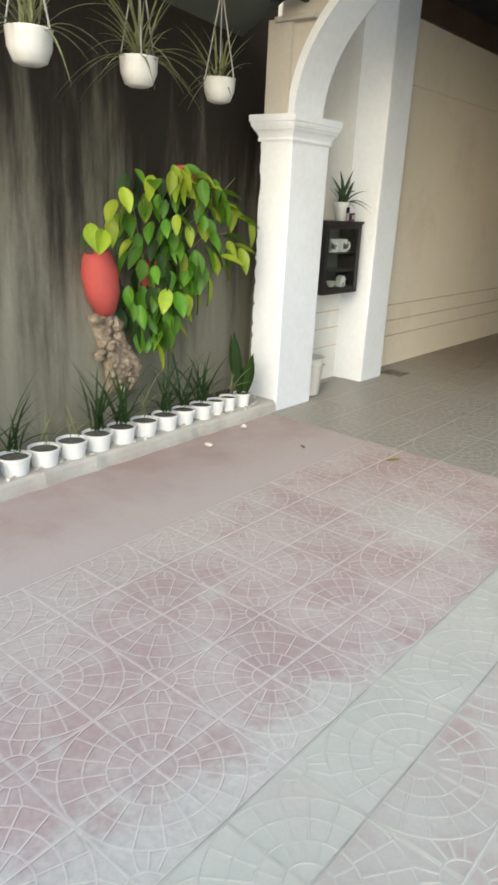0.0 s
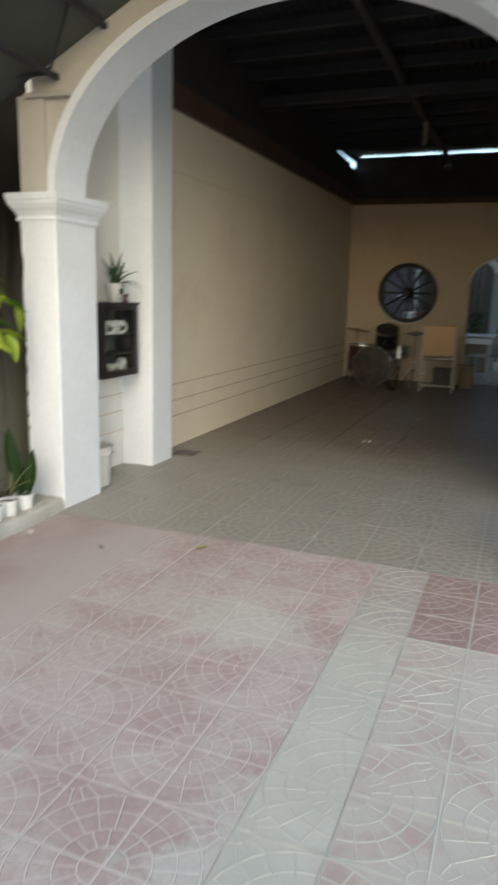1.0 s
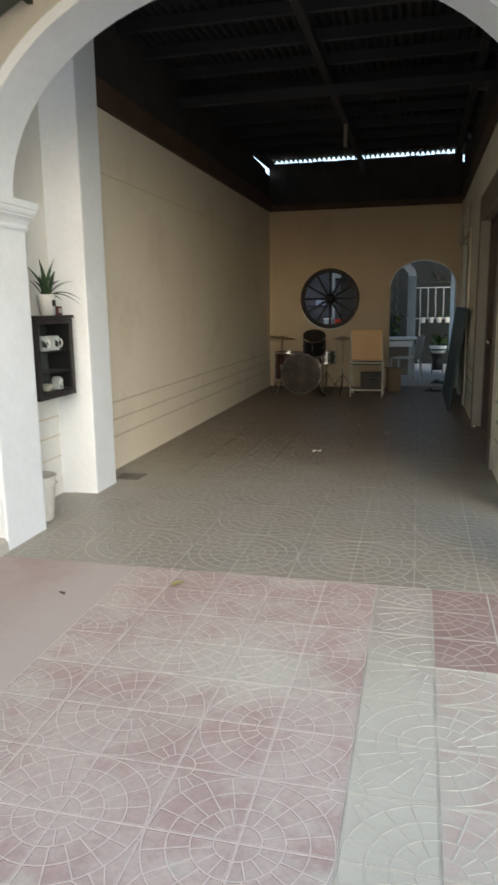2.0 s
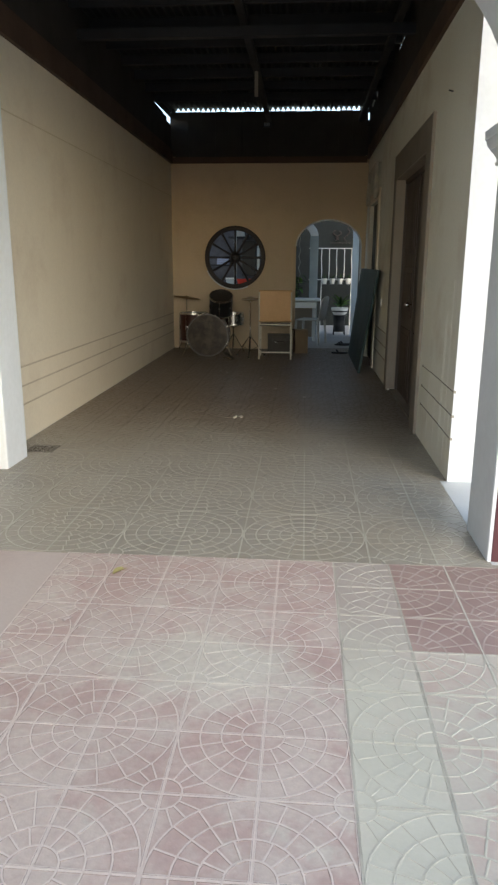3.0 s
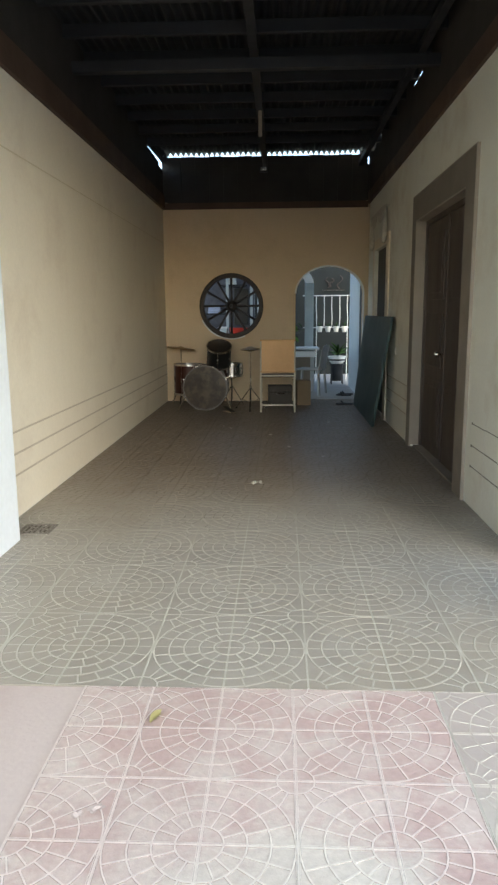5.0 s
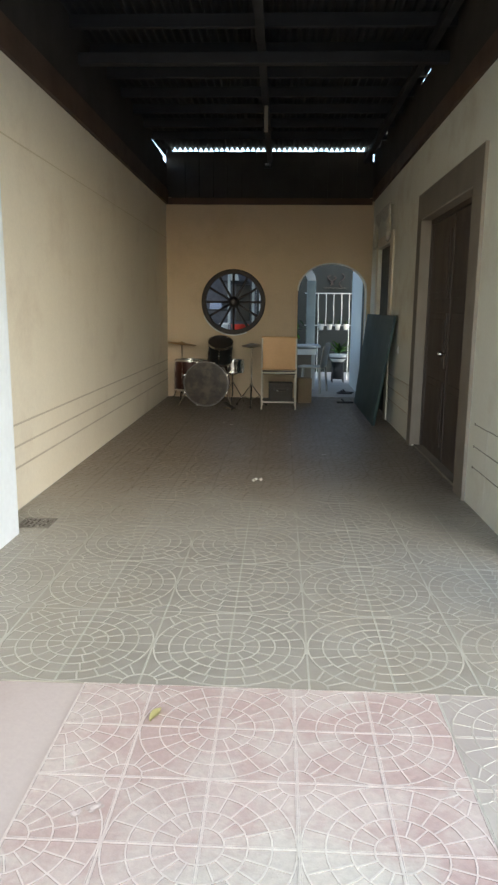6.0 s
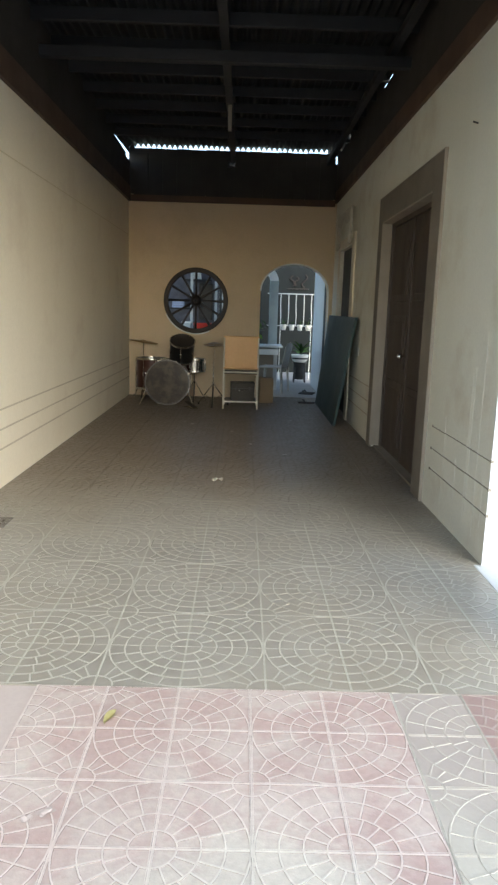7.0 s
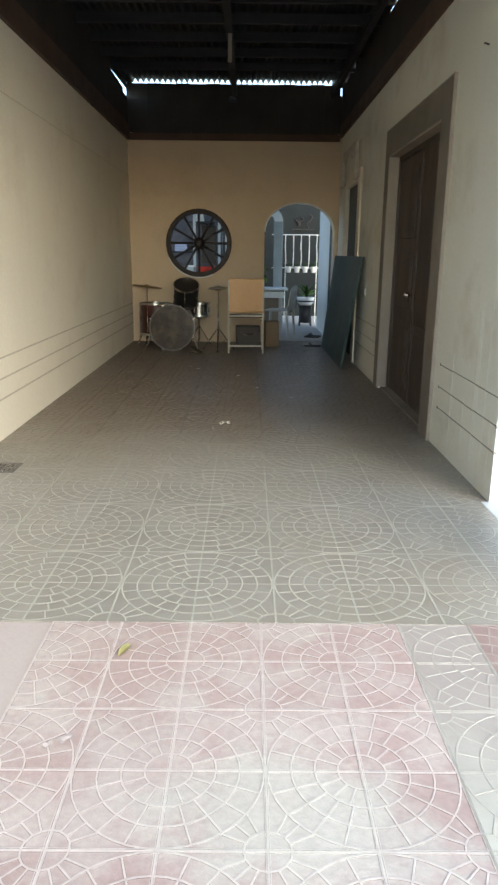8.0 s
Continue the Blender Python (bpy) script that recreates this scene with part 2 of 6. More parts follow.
M_SLAB = mat("dusty red concrete", (0.393, 0.333, 0.305), (0.354, 0.283, 0.260), rough=0.7, scale=2.0, fine=70, bump=0.1, amount=0.9, third=(0.325, 0.237, 0.215), third_scale=1.5, third_cut=0.56, mould=(0, -0.86, -0.48, 0.75, 1.9, (0.422, 0.366, 0.337)))
M_SIDE = mat("pale cement", (0.56, 0.58, 0.58), (0.48, 0.50, 0.50), rough=0.7, scale=3)
M_GROUND = mat("yard concrete", (0.42, 0.41, 0.38), (0.34, 0.33, 0.30), rough=0.9, scale=2)
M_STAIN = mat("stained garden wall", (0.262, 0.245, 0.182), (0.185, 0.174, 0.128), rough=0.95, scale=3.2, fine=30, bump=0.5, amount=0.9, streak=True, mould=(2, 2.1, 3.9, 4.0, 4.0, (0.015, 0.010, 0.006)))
M_KERB = mat("kerb concrete", (0.484, 0.475, 0.423), (0.370, 0.348, 0.301), rough=0.9, scale=7, fine=60, bump=0.35, amount=0.8, third=(0.440, 0.387, 0.344), third_scale=3.0, third_cut=0.56)
M_SOIL = mat("planter soil", (0.05, 0.038, 0.027), (0.09, 0.07, 0.05), rough=1.0, scale=12, fine=70, bump=0.8)
M_POTSOIL = mat("dry pale potting soil", (0.15, 0.145, 0.112), (0.08, 0.076, 0.058), rough=1.0, scale=30, fine=90, bump=0.8, amount=0.9)
M_PEBBLE = mat("pale pebble", (0.55, 0.52, 0.46), (0.30, 0.26, 0.21), rough=0.9, scale=40, amount=0.9)
M_BEAMBROWN = mat("brown painted beam", (0.11, 0.065, 0.042), (0.07, 0.044, 0.031), rough=0.7, scale=3, bump=0.2, amount=0.8)
M_BOARD = mat("near-black boards", (0.052, 0.046, 0.040), (0.031, 0.027, 0.025), rough=0.85, scale=3, bump=0.25)
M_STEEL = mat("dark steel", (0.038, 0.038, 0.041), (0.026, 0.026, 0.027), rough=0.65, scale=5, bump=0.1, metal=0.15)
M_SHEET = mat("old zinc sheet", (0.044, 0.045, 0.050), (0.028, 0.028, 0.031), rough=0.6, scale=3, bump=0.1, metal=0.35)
M_CANOPY = mat("faded green canopy sheet", (0.085, 0.093, 0.079), (0.058, 0.063, 0.053), rough=0.7, scale=2, bump=0.1)
M_DOOR = mat("dark brown door wood", (0.085, 0.062, 0.048), (0.055, 0.042, 0.034), rough=0.55, scale=5, fine=40, bump=0.2, amount=0.8, streak=True)
M_SURROUND = mat("brown grey door surround", (0.235, 0.20, 0.16), (0.165, 0.14, 0.112), rough=0.8, scale=2, amount=0.7)
# surround plaster made lighter, as the reveal faces the daylight
M_REVEAL = mat("plaster reveal lightened as if lit", (0.36, 0.31, 0.25), (0.29, 0.245, 0.195), rough=0.8, scale=3)
M_SCRAP = mat("crinkled plastic film", (0.46, 0.40, 0.37), (0.36, 0.30, 0.28), rough=0.25, scale=30)
M_PLASTIC = mat("white plastic", (0.78, 0.78, 0.75), (0.68, 0.67, 0.63), rough=0.4, scale=8, bump=0.03, amount=0.5)
# duller than the kerb pots' plastic: canopy shade on the hanging pots, as colour
M_DIMPOT = mat("dull white plastic", (0.60, 0.59, 0.54), (0.50, 0.485, 0.43), rough=0.55, scale=8, bump=0.03, amount=0.6)
M_LEAF = mat("green leaf", (0.045, 0.140, 0.010), (0.105, 0.215, 0.016), rough=0.5, scale=7, fine=40, bump=0.1, amount=0.8, vary=0.35, spec=0.3)
M_LEAFLIME = mat("lime leaf", (0.25, 0.30, 0.022), (0.14, 0.245, 0.018), rough=0.5, scale=9, fine=40, bump=0.1, amount=0.8, vary=0.25, spec=0.3)
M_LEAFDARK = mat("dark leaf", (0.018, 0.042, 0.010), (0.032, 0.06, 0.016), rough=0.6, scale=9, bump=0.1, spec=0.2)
M_BLADE = mat("spider plant blade", (0.115, 0.13, 0.055), (0.27, 0.255, 0.14), rough=0.55, scale=20, bump=0.05, spec=0.25)
M_TERRA = mat("red clay pot", (0.46, 0.075, 0.06), (0.33, 0.06, 0.05), rough=0.75, scale=6, bump=0.2, amount=0.7)
M_BARK = mat("pale mottled bark", (0.36, 0.29, 0.21), (0.13, 0.09, 0.06), rough=0.95, scale=30, fine=90, bump=0.8, amount=0.9)
M_STRING = mat("grey string", (0.30, 0.29, 0.26), rough=0.9, scale=30)
M_BLACK = mat("black lacquered wood", (0.012, 0.012, 0.012), (0.02, 0.02, 0.02), rough=0.35, scale=8, bump=0.05)
M_CABINET = mat("dark stained cabinet wood", (0.032, 0.028, 0.027), (0.02, 0.018, 0.018), rough=0.4, scale=8, bump=0.05)
# lighter green grey stands in for reflection on the cabinet's glass
M_CABBACK = mat("green grey panel with painted reflection", (0.155, 0.172, 0.160), (0.11, 0.122, 0.114), rough=0.6, scale=6)
M_DOORGREEN = mat("dark green grey door paint", (0.070, 0.080, 0.074), (0.05, 0.058, 0.054), rough=0.6, scale=6)
M_TUFT = mat("grey green strap leaf", (0.042, 0.075, 0.036), (0.06, 0.10, 0.05), rough=0.6, scale=9, bump=0.1, spec=0.25)
M_OFFWHITE = mat("off-white lime wash", (0.74, 0.73, 0.685), (0.64, 0.62, 0.565), rough=0.85, scale=2.2, fine=30, bump=0.1, amount=0.7)
M_WHEEL = mat("dark oak wheel", (0.028, 0.018, 0.013), (0.018, 0.012, 0.01), rough=0.55, scale=9, bump=0.2)
M_IRON = mat("worn iron", (0.12, 0.11, 0.10), (0.07, 0.06, 0.055), rough=0.4, metal=0.8, scale=14, bump=0.1)
M_GRATE = mat("dusty iron grate", (0.21, 0.195, 0.165), (0.13, 0.118, 0.10), rough=0.8, scale=20, bump=0.1, amount=0.8)
M_CHROME = mat("chrome", (0.78, 0.76, 0.72), (0.64, 0.62, 0.58), rough=0.24, metal=1.0, scale=12, bump=0.0, amount=0.5)
M_DARKCHROME = mat("tarnished chrome", (0.60, 0.57, 0.52), (0.42, 0.39, 0.34), rough=0.10, metal=1.0, scale=9, bump=0.0, amount=0.7)
M_BRASS = mat("bronze cymbal", (0.40, 0.27, 0.11), (0.30, 0.20, 0.09), rough=0.35, metal=1.0, scale=14, bump=0.05)
M_DRUM = mat("dark red drum wrap", (0.07, 0.022, 0.014), (0.04, 0.015, 0.01), rough=0.3, scale=6, bump=0.0)
# the paler mottling paints in blurred reflections on the head
M_SKIN = mat("smoky drum head", (0.052, 0.038, 0.026), (0.028, 0.020, 0.013), rough=0.35, spec=0.3, scale=6, bump=0.05, amount=0.95, third=(0.08, 0.06, 0.042), third_scale=7, third_cut=0.56)
M_SKINDARK = mat("dark drum head", (0.035, 0.03, 0.026), rough=0.4, scale=6, bump=0.05)
M_TAN = mat("tan wood panel", (0.68, 0.42, 0.205), (0.60, 0.36, 0.165), rough=0.55, scale=3, fine=30, bump=0.08, amount=0.7)
M_CARD = mat("brown cardboard", (0.25, 0.185, 0.115), (0.21, 0.155, 0.095), rough=0.9, scale=5)
M_CASE = mat("scuffed brown black case", (0.075, 0.062, 0.048), (0.05, 0.04, 0.032), rough=0.6, scale=8, bump=0.1)
M_CHAIRGREY = mat("beige grey plastic", (0.37, 0.36, 0.335), (0.30, 0.29, 0.27), rough=0.5, scale=6, bump=0.03)
M_LAUNDRY = mat("pale blue cloth", (0.42, 0.46, 0.62), (0.34, 0.38, 0.52), rough=0.9, scale=9)
M_PARTITION = mat("grey violet plaster", (0.12, 0.12, 0.14), (0.055, 0.055, 0.065), rough=0.9, scale=4, amount=0.9)
M_CREAMMETAL = mat("cream painted metal", (0.72, 0.68, 0.58), (0.55, 0.50, 0.40), rough=0.5, scale=12, bump=0.05)
M_TEAL = mat("dark green painted board", (0.042, 0.075, 0.077), (0.055, 0.09, 0.093), rough=0.5, scale=4, bump=0.15)
M_MAROON = mat("maroon dado paint", (0.10, 0.035, 0.04), (0.07, 0.03, 0.035), rough=0.7, scale=4)
M_PATIO = mat("patio plaster", (0.50, 0.53, 0.54), (0.40, 0.43, 0.45), rough=0.85, scale=2)
M_PILLARGREY = mat("grey blue pillar paint", (0.33, 0.385, 0.40), (0.25, 0.295, 0.31), rough=0.8, scale=4, amount=0.8)
# the far patio wall's shade is put into this near-black base colour
M_PATIODARK = mat("grey plaster darkened for shade", (0.019, 0.022, 0.022), (0.012, 0.014, 0.014), spec=0.1, rough=0.9, scale=2.5)
M_PATIOFLOOR = mat("pale patio tile", (0.42, 0.40, 0.38), (0.33, 0.31, 0.30), rough=0.5, scale=4)
M_RED = mat("red plastic", (0.55, 0.04, 0.02), rough=0.4, scale=8)
M_YELLOW = mat("fallen yellow leaf", (0.391, 0.357, 0.145), (0.221, 0.170, 0.076), rough=0.6, scale=30)
M_CLOTH = mat("pale curtain cloth", (0.70, 0.66, 0.56), rough=0.9, scale=12)
M_PAPER = mat("crumpled grey white paper", (0.52, 0.49, 0.44), rough=0.9, scale=30)


def glass(name, tint, rough=0.02):
    m = bpy.data.materials.new(name)
    m.use_nodes = True
    b = m.node_tree.nodes["Principled BSDF"]
    b.inputs["Base Color"].default_value = (*tint, 1)
    b.inputs["Roughness"].default_value = rough
    b.inputs["Transmission Weight"].default_value = 1.0
    b.inputs["IOR"].default_value = 1.45
    return m


M_GLASS = glass("cabinet glass", (0.85, 0.9, 0.9))


# ---- helpers for meshes ----
def box(bm, x0, x1, y0, y1, z0, z1, bevel=0.0):
    made = bmesh.ops.create_cube(bm, size=1.0, matrix=Matrix.Translation(((x0 + x1) / 2, (y0 + y1) / 2, (z0 + z1) / 2)) @ Matrix.Diagonal((x1 - x0, y1 - y0, z1 - z0, 1)))
    if bevel:
        edges = list({e for v in made["verts"] for e in v.link_edges})
        bmesh.ops.bevel(bm, geom=edges, offset=bevel, segments=2, profile=0.6, affect="EDGES")
    return made


def rod(bm, a, b, r0, r1=None, seg=8):
    a, b = Vector(a), Vector(b)
    d = b - a
    q = d.to_track_quat("Z", "Y").to_matrix().to_4x4()
    bmesh.ops.create_cone(bm, cap_ends=True, segments=seg, radius1=r0, radius2=r0 if r1 is None else r1, depth=d.length, matrix=Matrix.Translation((a + b) / 2) @ q)


def bar(bm, a, b, w, h):
    """A rectangular bar from a to b."""
    a, b = Vector(a), Vector(b)
    d = b - a
    q = d.to_track_quat("Y", "Z").to_matrix().to_4x4()
    bmesh.ops.create_cube(bm, size=1.0, matrix=Matrix.Translation((a + b) / 2) @ q @ Matrix.Diagonal((w, d.length, h, 1)))


def pipe(bm, pts, r, seg=6, taper=1.0):
    pts = [Vector(p) for p in pts]
    rings = []
    for i, p in enumerate(pts):
        d = (pts[min(i + 1, len(pts) - 1)] - pts[max(i - 1, 0)]).normalized()
        side = d.orthogonal().normalized()
        other = d.cross(side)
        rr = r * (1 + (taper - 1) * i / max(1, len(pts) - 1))
        rings.append([bm.verts.new(p + rr * (math.cos(2 * math.pi * k / seg) * side + math.sin(2 * math.pi * k / seg) * other)) for k in range(seg)])
    for r0, r1 in zip(rings, rings[1:]):
        # keep neighbouring rings in step
        best = min(range(seg), key=lambda s: sum((r0[k].co - r1[(k + s) % seg].co).length for k in range(seg)))
        for k in range(seg):
            bm.faces.new((r0[k], r0[(k + 1) % seg], r1[(k + 1 + best) % seg], r1[(k + best) % seg]))
    bm.faces.new(rings[0][::-1])
    bm.faces.new(rings[-1])


def lathe(bm, profile, seg=24, m=None, cap=True):
    """Turns a profile of (radius, height) round z."""
    m = m or Matrix()
    rings = [[bm.verts.new(m @ Vector((r * math.cos(2 * math.pi * k / seg), r * math.sin(2 * math.pi * k / seg), z))) for k in range(seg)] for r, z in profile]
    for r0, r1 in zip(rings, rings[1:]):
        for k in range(seg):
            bm.faces.new((r0[k], r0[(k + 1) % seg], r1[(k + 1) % seg], r1[k]))
    if cap:
        bm.faces.new(rings[0][::-1])
        bm.faces.new(rings[-1])


def finish(bm, name, material, smooth=False):
    me = bpy.data.meshes.new(name)
    bmesh.ops.recalc_face_normals(bm, faces=bm.faces)
    bm.to_mesh(me)
    bm.free()
    for mm in material if isinstance(material, (list, tuple)) else [material]:
        me.materials.append(mm)
    if smooth:
        for p in me.polygons:
            p.use_smooth = True
    return me


def part(name, bm, material, parent=None, label="", smooth=False):
    ob = new(name, finish(bm, name, material, smooth))
    if parent:
        ob.parent = parent
    if label:
        ob["label"] = label
    return ob


def thing(name, label, category, at=(0, 0, 0), rz=0.0, group="", kind=""):
    e = new(name)
    e.empty_display_size = 0.1
    e.matrix_basis = pose(*at, 0, 0, rz)
    return tagged(e, label, category, group, kind)


def setting(name, bm, material, label="", category="", smooth=False):
    return tagged(part(name, bm, material, smooth=smooth), label, category, kind="structure")


B = bmesh.new

# ---- plan ----
XL, XR, YB, ZB, ZR = -1.79, 1.268, 8.4, 2.85, 3.62
PL0, PL1, PR0, PR1 = -1.81, -1.55, 1.21, 1.47      # the arch's two pillars
YA0, YA1, YP = 0.065, 0.38, 0.485                    # front and back of the arch wall, back of the pillars
ZS, ARISE = 1.93, 0.98                             # spring line and rise of the arch


def garden_x(y, off=0.0):
    """The garden wall runs slightly askew."""
    return -1.645 - 0.09 * (y - 0.06) + off


def kerb_x(y, off=0.0):
    """The front of the broad kerb, which ends at the pillar's inner corner."""
    return -1.545 - 0.02 * (y - 0.06) + off


# ---- ground and floor ----
bm = B(); box(bm, -60, 60, -60, 60, -0.30, -0.045)
setting("ground", bm, M_GROUND, "pale grey yard concrete round the house", "ground")
bm = B(); box(bm, -2.4, 3.2, -6.5, -0.002, -0.044, -0.004)
floor_front = setting("floor_front", bm, M_SLAB, "dusty red concrete forecourt with moulded tiles", "floor")
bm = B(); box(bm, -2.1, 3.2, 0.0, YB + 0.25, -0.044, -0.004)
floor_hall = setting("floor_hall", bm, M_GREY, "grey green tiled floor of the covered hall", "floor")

bm = B(); box(bm, 1.225, 3.6, 0.03, 1.309, -0.044, 0.003, 0.003)
setting("floor_side", bm, M_SIDE, "pale bluish cement floor of the open side passage", "floor")

# ---- walls ----
# added out of view: screens low sky light from the hall
bm = B(); box(bm, -3.4, 5.2, -6.72, -6.52, -0.04, 1.3)
setting("wall_skyscreen", bm, M_PATIO, "unseen low plaster wall added to hold back low sky light", "wall")
bm = B(); box(bm, XL - 0.22, XL, 1.647, YB + 0.2, -0.04, ZB + 0.25)
wall_left = setting("wall_left", bm, M_CREAM, "cream painted side wall with three dark grooves", "wall")
for z in (0.57, 0.425, 0.283):
    bm = B(); box(bm, XL - 0.001, XL + 0.004, 1.65, YB - 0.01, z - 0.006, z + 0.006)
    part("groove", bm, M_GROOVESOFT, wall_left)
bm = B(); box(bm, XL - 0.001, XL + 0.003, 1.65, YB - 0.01, 2.366, 2.374)
part("groove", bm, M_GROOVEFAINT, wall_left)
bm = B(); box(bm, -2.1, -1.605, 1.31, 1.646, -0.04, ZR + 0.1, 0.012)
setting("wall_pier", bm, M_WHITE, "white painted square pier at the wall's end", "pier")
bm = B(); box(bm, -2.1, -1.88, YP, 1.31, -0.04, ZR + 0.1)
setting("wall_recess", bm, M_OFFWHITE, "off-white wall of the shallow recess", "wall")
for z in (0.575, 0.435, 0.28):
    bm = B(); box(bm, -1.881, -1.877, 0.70, 1.31, z - 0.005, z + 0.005)
    part("groove", bm, M_GROOVESOFT, bpy.data.objects["wall_recess"])


def wall_x(name, material, label, face, back, y0, y1, z1, holes):
    """A wall along y with rectangular openings (y0, y1, z0, z1)."""
    bm = B()
    y = y0
    for a, b, z0, zt in sorted(holes):
        box(bm, face, back, y, a, -0.04, z1)
        if z0 > 0:
            box(bm, face, back, a, b, -0.04, z0)
        box(bm, face, back, a, b, zt, z1)
        y = b
    box(bm, face, back, y, y1, -0.04, z1)
    bmesh.ops.remove_doubles(bm, verts=bm.verts, dist=1e-5)
    return setting(name, bm, material, label, "wall")


D0, D1, DZ = 2.86, 4.66, 2.19          # the near door's opening
E0, E1, EZ = 6.55, 7.62, 2.17          # the far door's opening
wall_right = wall_x("wall_right", M_CREAMPALE, "cream painted house wall with two doorways", XR, XR + 0.42, 1.31, YB + 0.2, 3.10, [(D0, D1, 0, DZ), (E0, E1, 0, EZ)])
rg = random.Random(27)
for z in (0.578, 0.424, 0.28):
    stops = [1.305, 1.52 + rg.uniform(-.02, .02), 1.70 + rg.uniform(-.02, .02), 1.90 + rg.uniform(-.03, .03), 2.16, 2.455]
    for a, b in zip(stops, stops[1:]):
        w, dz = rg.uniform(0.0022, 0.0034), rg.uniform(-0.002, 0.002)
        bm = B(); box(bm, XR - 0.003, XR + 0.001, a + 0.006, b - 0.006, z + dz - w, z + dz + w)
        part("groove", bm, M_GROOVE, wall_right)
    for y in (1.298, 2.449):
        bm = B(); box(bm, XR - 0.005, XR + 0.012, y, y + 0.013, z - 0.008, z + 0.008)
        part("notch", bm, M_GROOVE, wall_right)
    bm = B(); box(bm, XR - 0.004, XR + 0.001, D1 + 0.24, E0 - 0.24, z - 0.004, z + 0.004)
    part("groove", bm, M_GROOVESOFT, wall_right)
bm = B(); box(bm, XR + 0.0, XR + 0.42, 1.302, 1.309, 0.0, ZR)
part("end_face", bm, M_WHITE, wall_right, "white painted end of the wall")


rg = random.Random(14)
for y in (1.40, 1.52, 1.66, 1.70, 1.90, 2.16):
    top, low = rg.uniform(0.35, 1.3), rg.uniform(0.03, 0.25)
    bm = B(); box(bm, XR - 0.0015, XR + 0.001, y - 0.002, y + rg.uniform(0.001, 0.004), low, top)
    part("paint_drip", bm, M_DRIP, wall_right)


def arch_points(cx, a, b, zs, n=40):
    return [(cx - a * math.cos(math.pi * i / n), zs + b * math.sin(math.pi * i / n)) for i in range(n + 1)]


def arch_wall(bm, pts, x0, x1, top, y0, y1, base=None):
    """The wall over an arch from its curve up to top(x), and down to base at its sides where base is given."""
    cols = [(x0, pts[0][1] if base is None else base)] + list(pts) + [(x1, pts[-1][1] if base is None else base)]
    if base is not None:
        cols = [(x0, base), (pts[0][0] - 1e-4, base)] + list(pts) + [(pts[-1][0] + 1e-4, base), (x1, base)]
    for (xa, za), (xb, zb) in zip(cols, cols[1:]):
        if abs(xa - xb) < 1e-6:
            continue
        v = [bm.verts.new(p) for p in ((xa, y0, za), (xb, y0, zb), (xb, y0, top(xb)), (xa, y0, top(xa)), (xa, y1, za), (xb, y1, zb), (xb, y1, top(xb)), (xa, y1, top(xa)))]
        for n, f in enumerate(((0, 1, 2, 3), (7, 6, 5, 4), (3, 2, 6, 7), (0, 4, 5, 1))):
            bm.faces.new([v[k] for k in f]).material_index = n // 3
    bmesh.ops.remove_doubles(bm, verts=bm.verts, dist=2e-4)


ACX, AA = (PL1 + PR0) / 2, (PR0 - PL1) / 2


bm = B()
arch_wall(bm, arch_points(ACX, AA, ARISE, ZS), -1.70, 1.62, lambda x: ZR + 0.1, YA0 + 0.02, YA1)
wall_arch = setting("wall_arch", bm, [M_SPANDREL, M_WHITE], "pale cream wall over a wide arch", "wall")
# the lighter band round the arch
bm = B()
pin, pout = arch_points(ACX, AA, ARISE, ZS, 48), arch_points(ACX, AA + 0.06, ARISE + 0.055, ZS, 48)
for i in range(48):
    v = [bm.verts.new(p) for p in ((pin[i][0], YA0, pin[i][1]), (pin[i + 1][0], YA0, pin[i + 1][1]), (pout[i + 1][0], YA0 + 0.006, pout[i + 1][1]), (pout[i][0], YA0 + 0.006, pout[i][1]))]
    w = [bm.verts.new((q.co.x, YA0 + 0.03, q.co.z)) for q in v]
    bm.faces.new(v)
    bm.faces.new((v[0], v[1], w[1], w[0]))
    bm.faces.new((v[3], v[2], w[2], w[3]))
bmesh.ops.remove_doubles(bm, verts=bm.verts, dist=1e-5)
part("archivolt", bm, M_WHITE, wall_arch, "white rounded arch band", smooth=False)

def pillar(name, x0, x1, dado):
    p = thing(name, "white painted square pillar with a moulded capital", "pillar", kind="structure")
    bm = B(); box(bm, x0, x1, YA0, YP, -0.04, 1.80, 0.012)
    part("shaft", bm, M_WHITE, p)
    # a bead, a hollow, a rounded moulding and a flat top
    bm = B()
    prof = [(1.775, 0.0), (1.775, 0.010), (1.788, 0.013), (1.797, 0.008), (1.808, 0.010), (1.828, 0.020), (1.842, 0.031), (1.846, 0.036), (1.852, 0.036), (1.862, 0.044), (1.876, 0.049), (1.888, 0.050), (1.892, 0.056), (1.930, 0.058), (1.930, 0.0)]
    rings = [[bm.verts.new((x, y, z)) for x, y in ((x0 - o, YA0 - o), (x1 + o, YA0 - o), (x1 + o, YP + o), (x0 - o, YP + o))] for z, o in prof]
    for r0, r1 in zip(rings, rings[1:]):
        for k in range(4):
            bm.faces.new((r0[k], r0[(k + 1) % 4], r1[(k + 1) % 4], r1[k]))
    part("capital", bm, M_WHITE, p)
    if dado:
        bm = B(); box(bm, x0 + 0.018, x1 + 0.004, YA0 - 0.005, YA0 + 0.01, 0.0, 0.53, 0.003)
        part("dado", bm, M_MAROON, p, "maroon painted front of the pillar's foot")
    return p


pl = pillar("pillar", PL0, PL1, False)
# rough cement and old stain where the garden wall meets the pillar
rg = random.Random(31)
bm = B()
zz = [0.09 + 0.028 * k for k in range(61)]
ww = [0.004 + 0.016 * rg.random() ** 2 for z in zz]
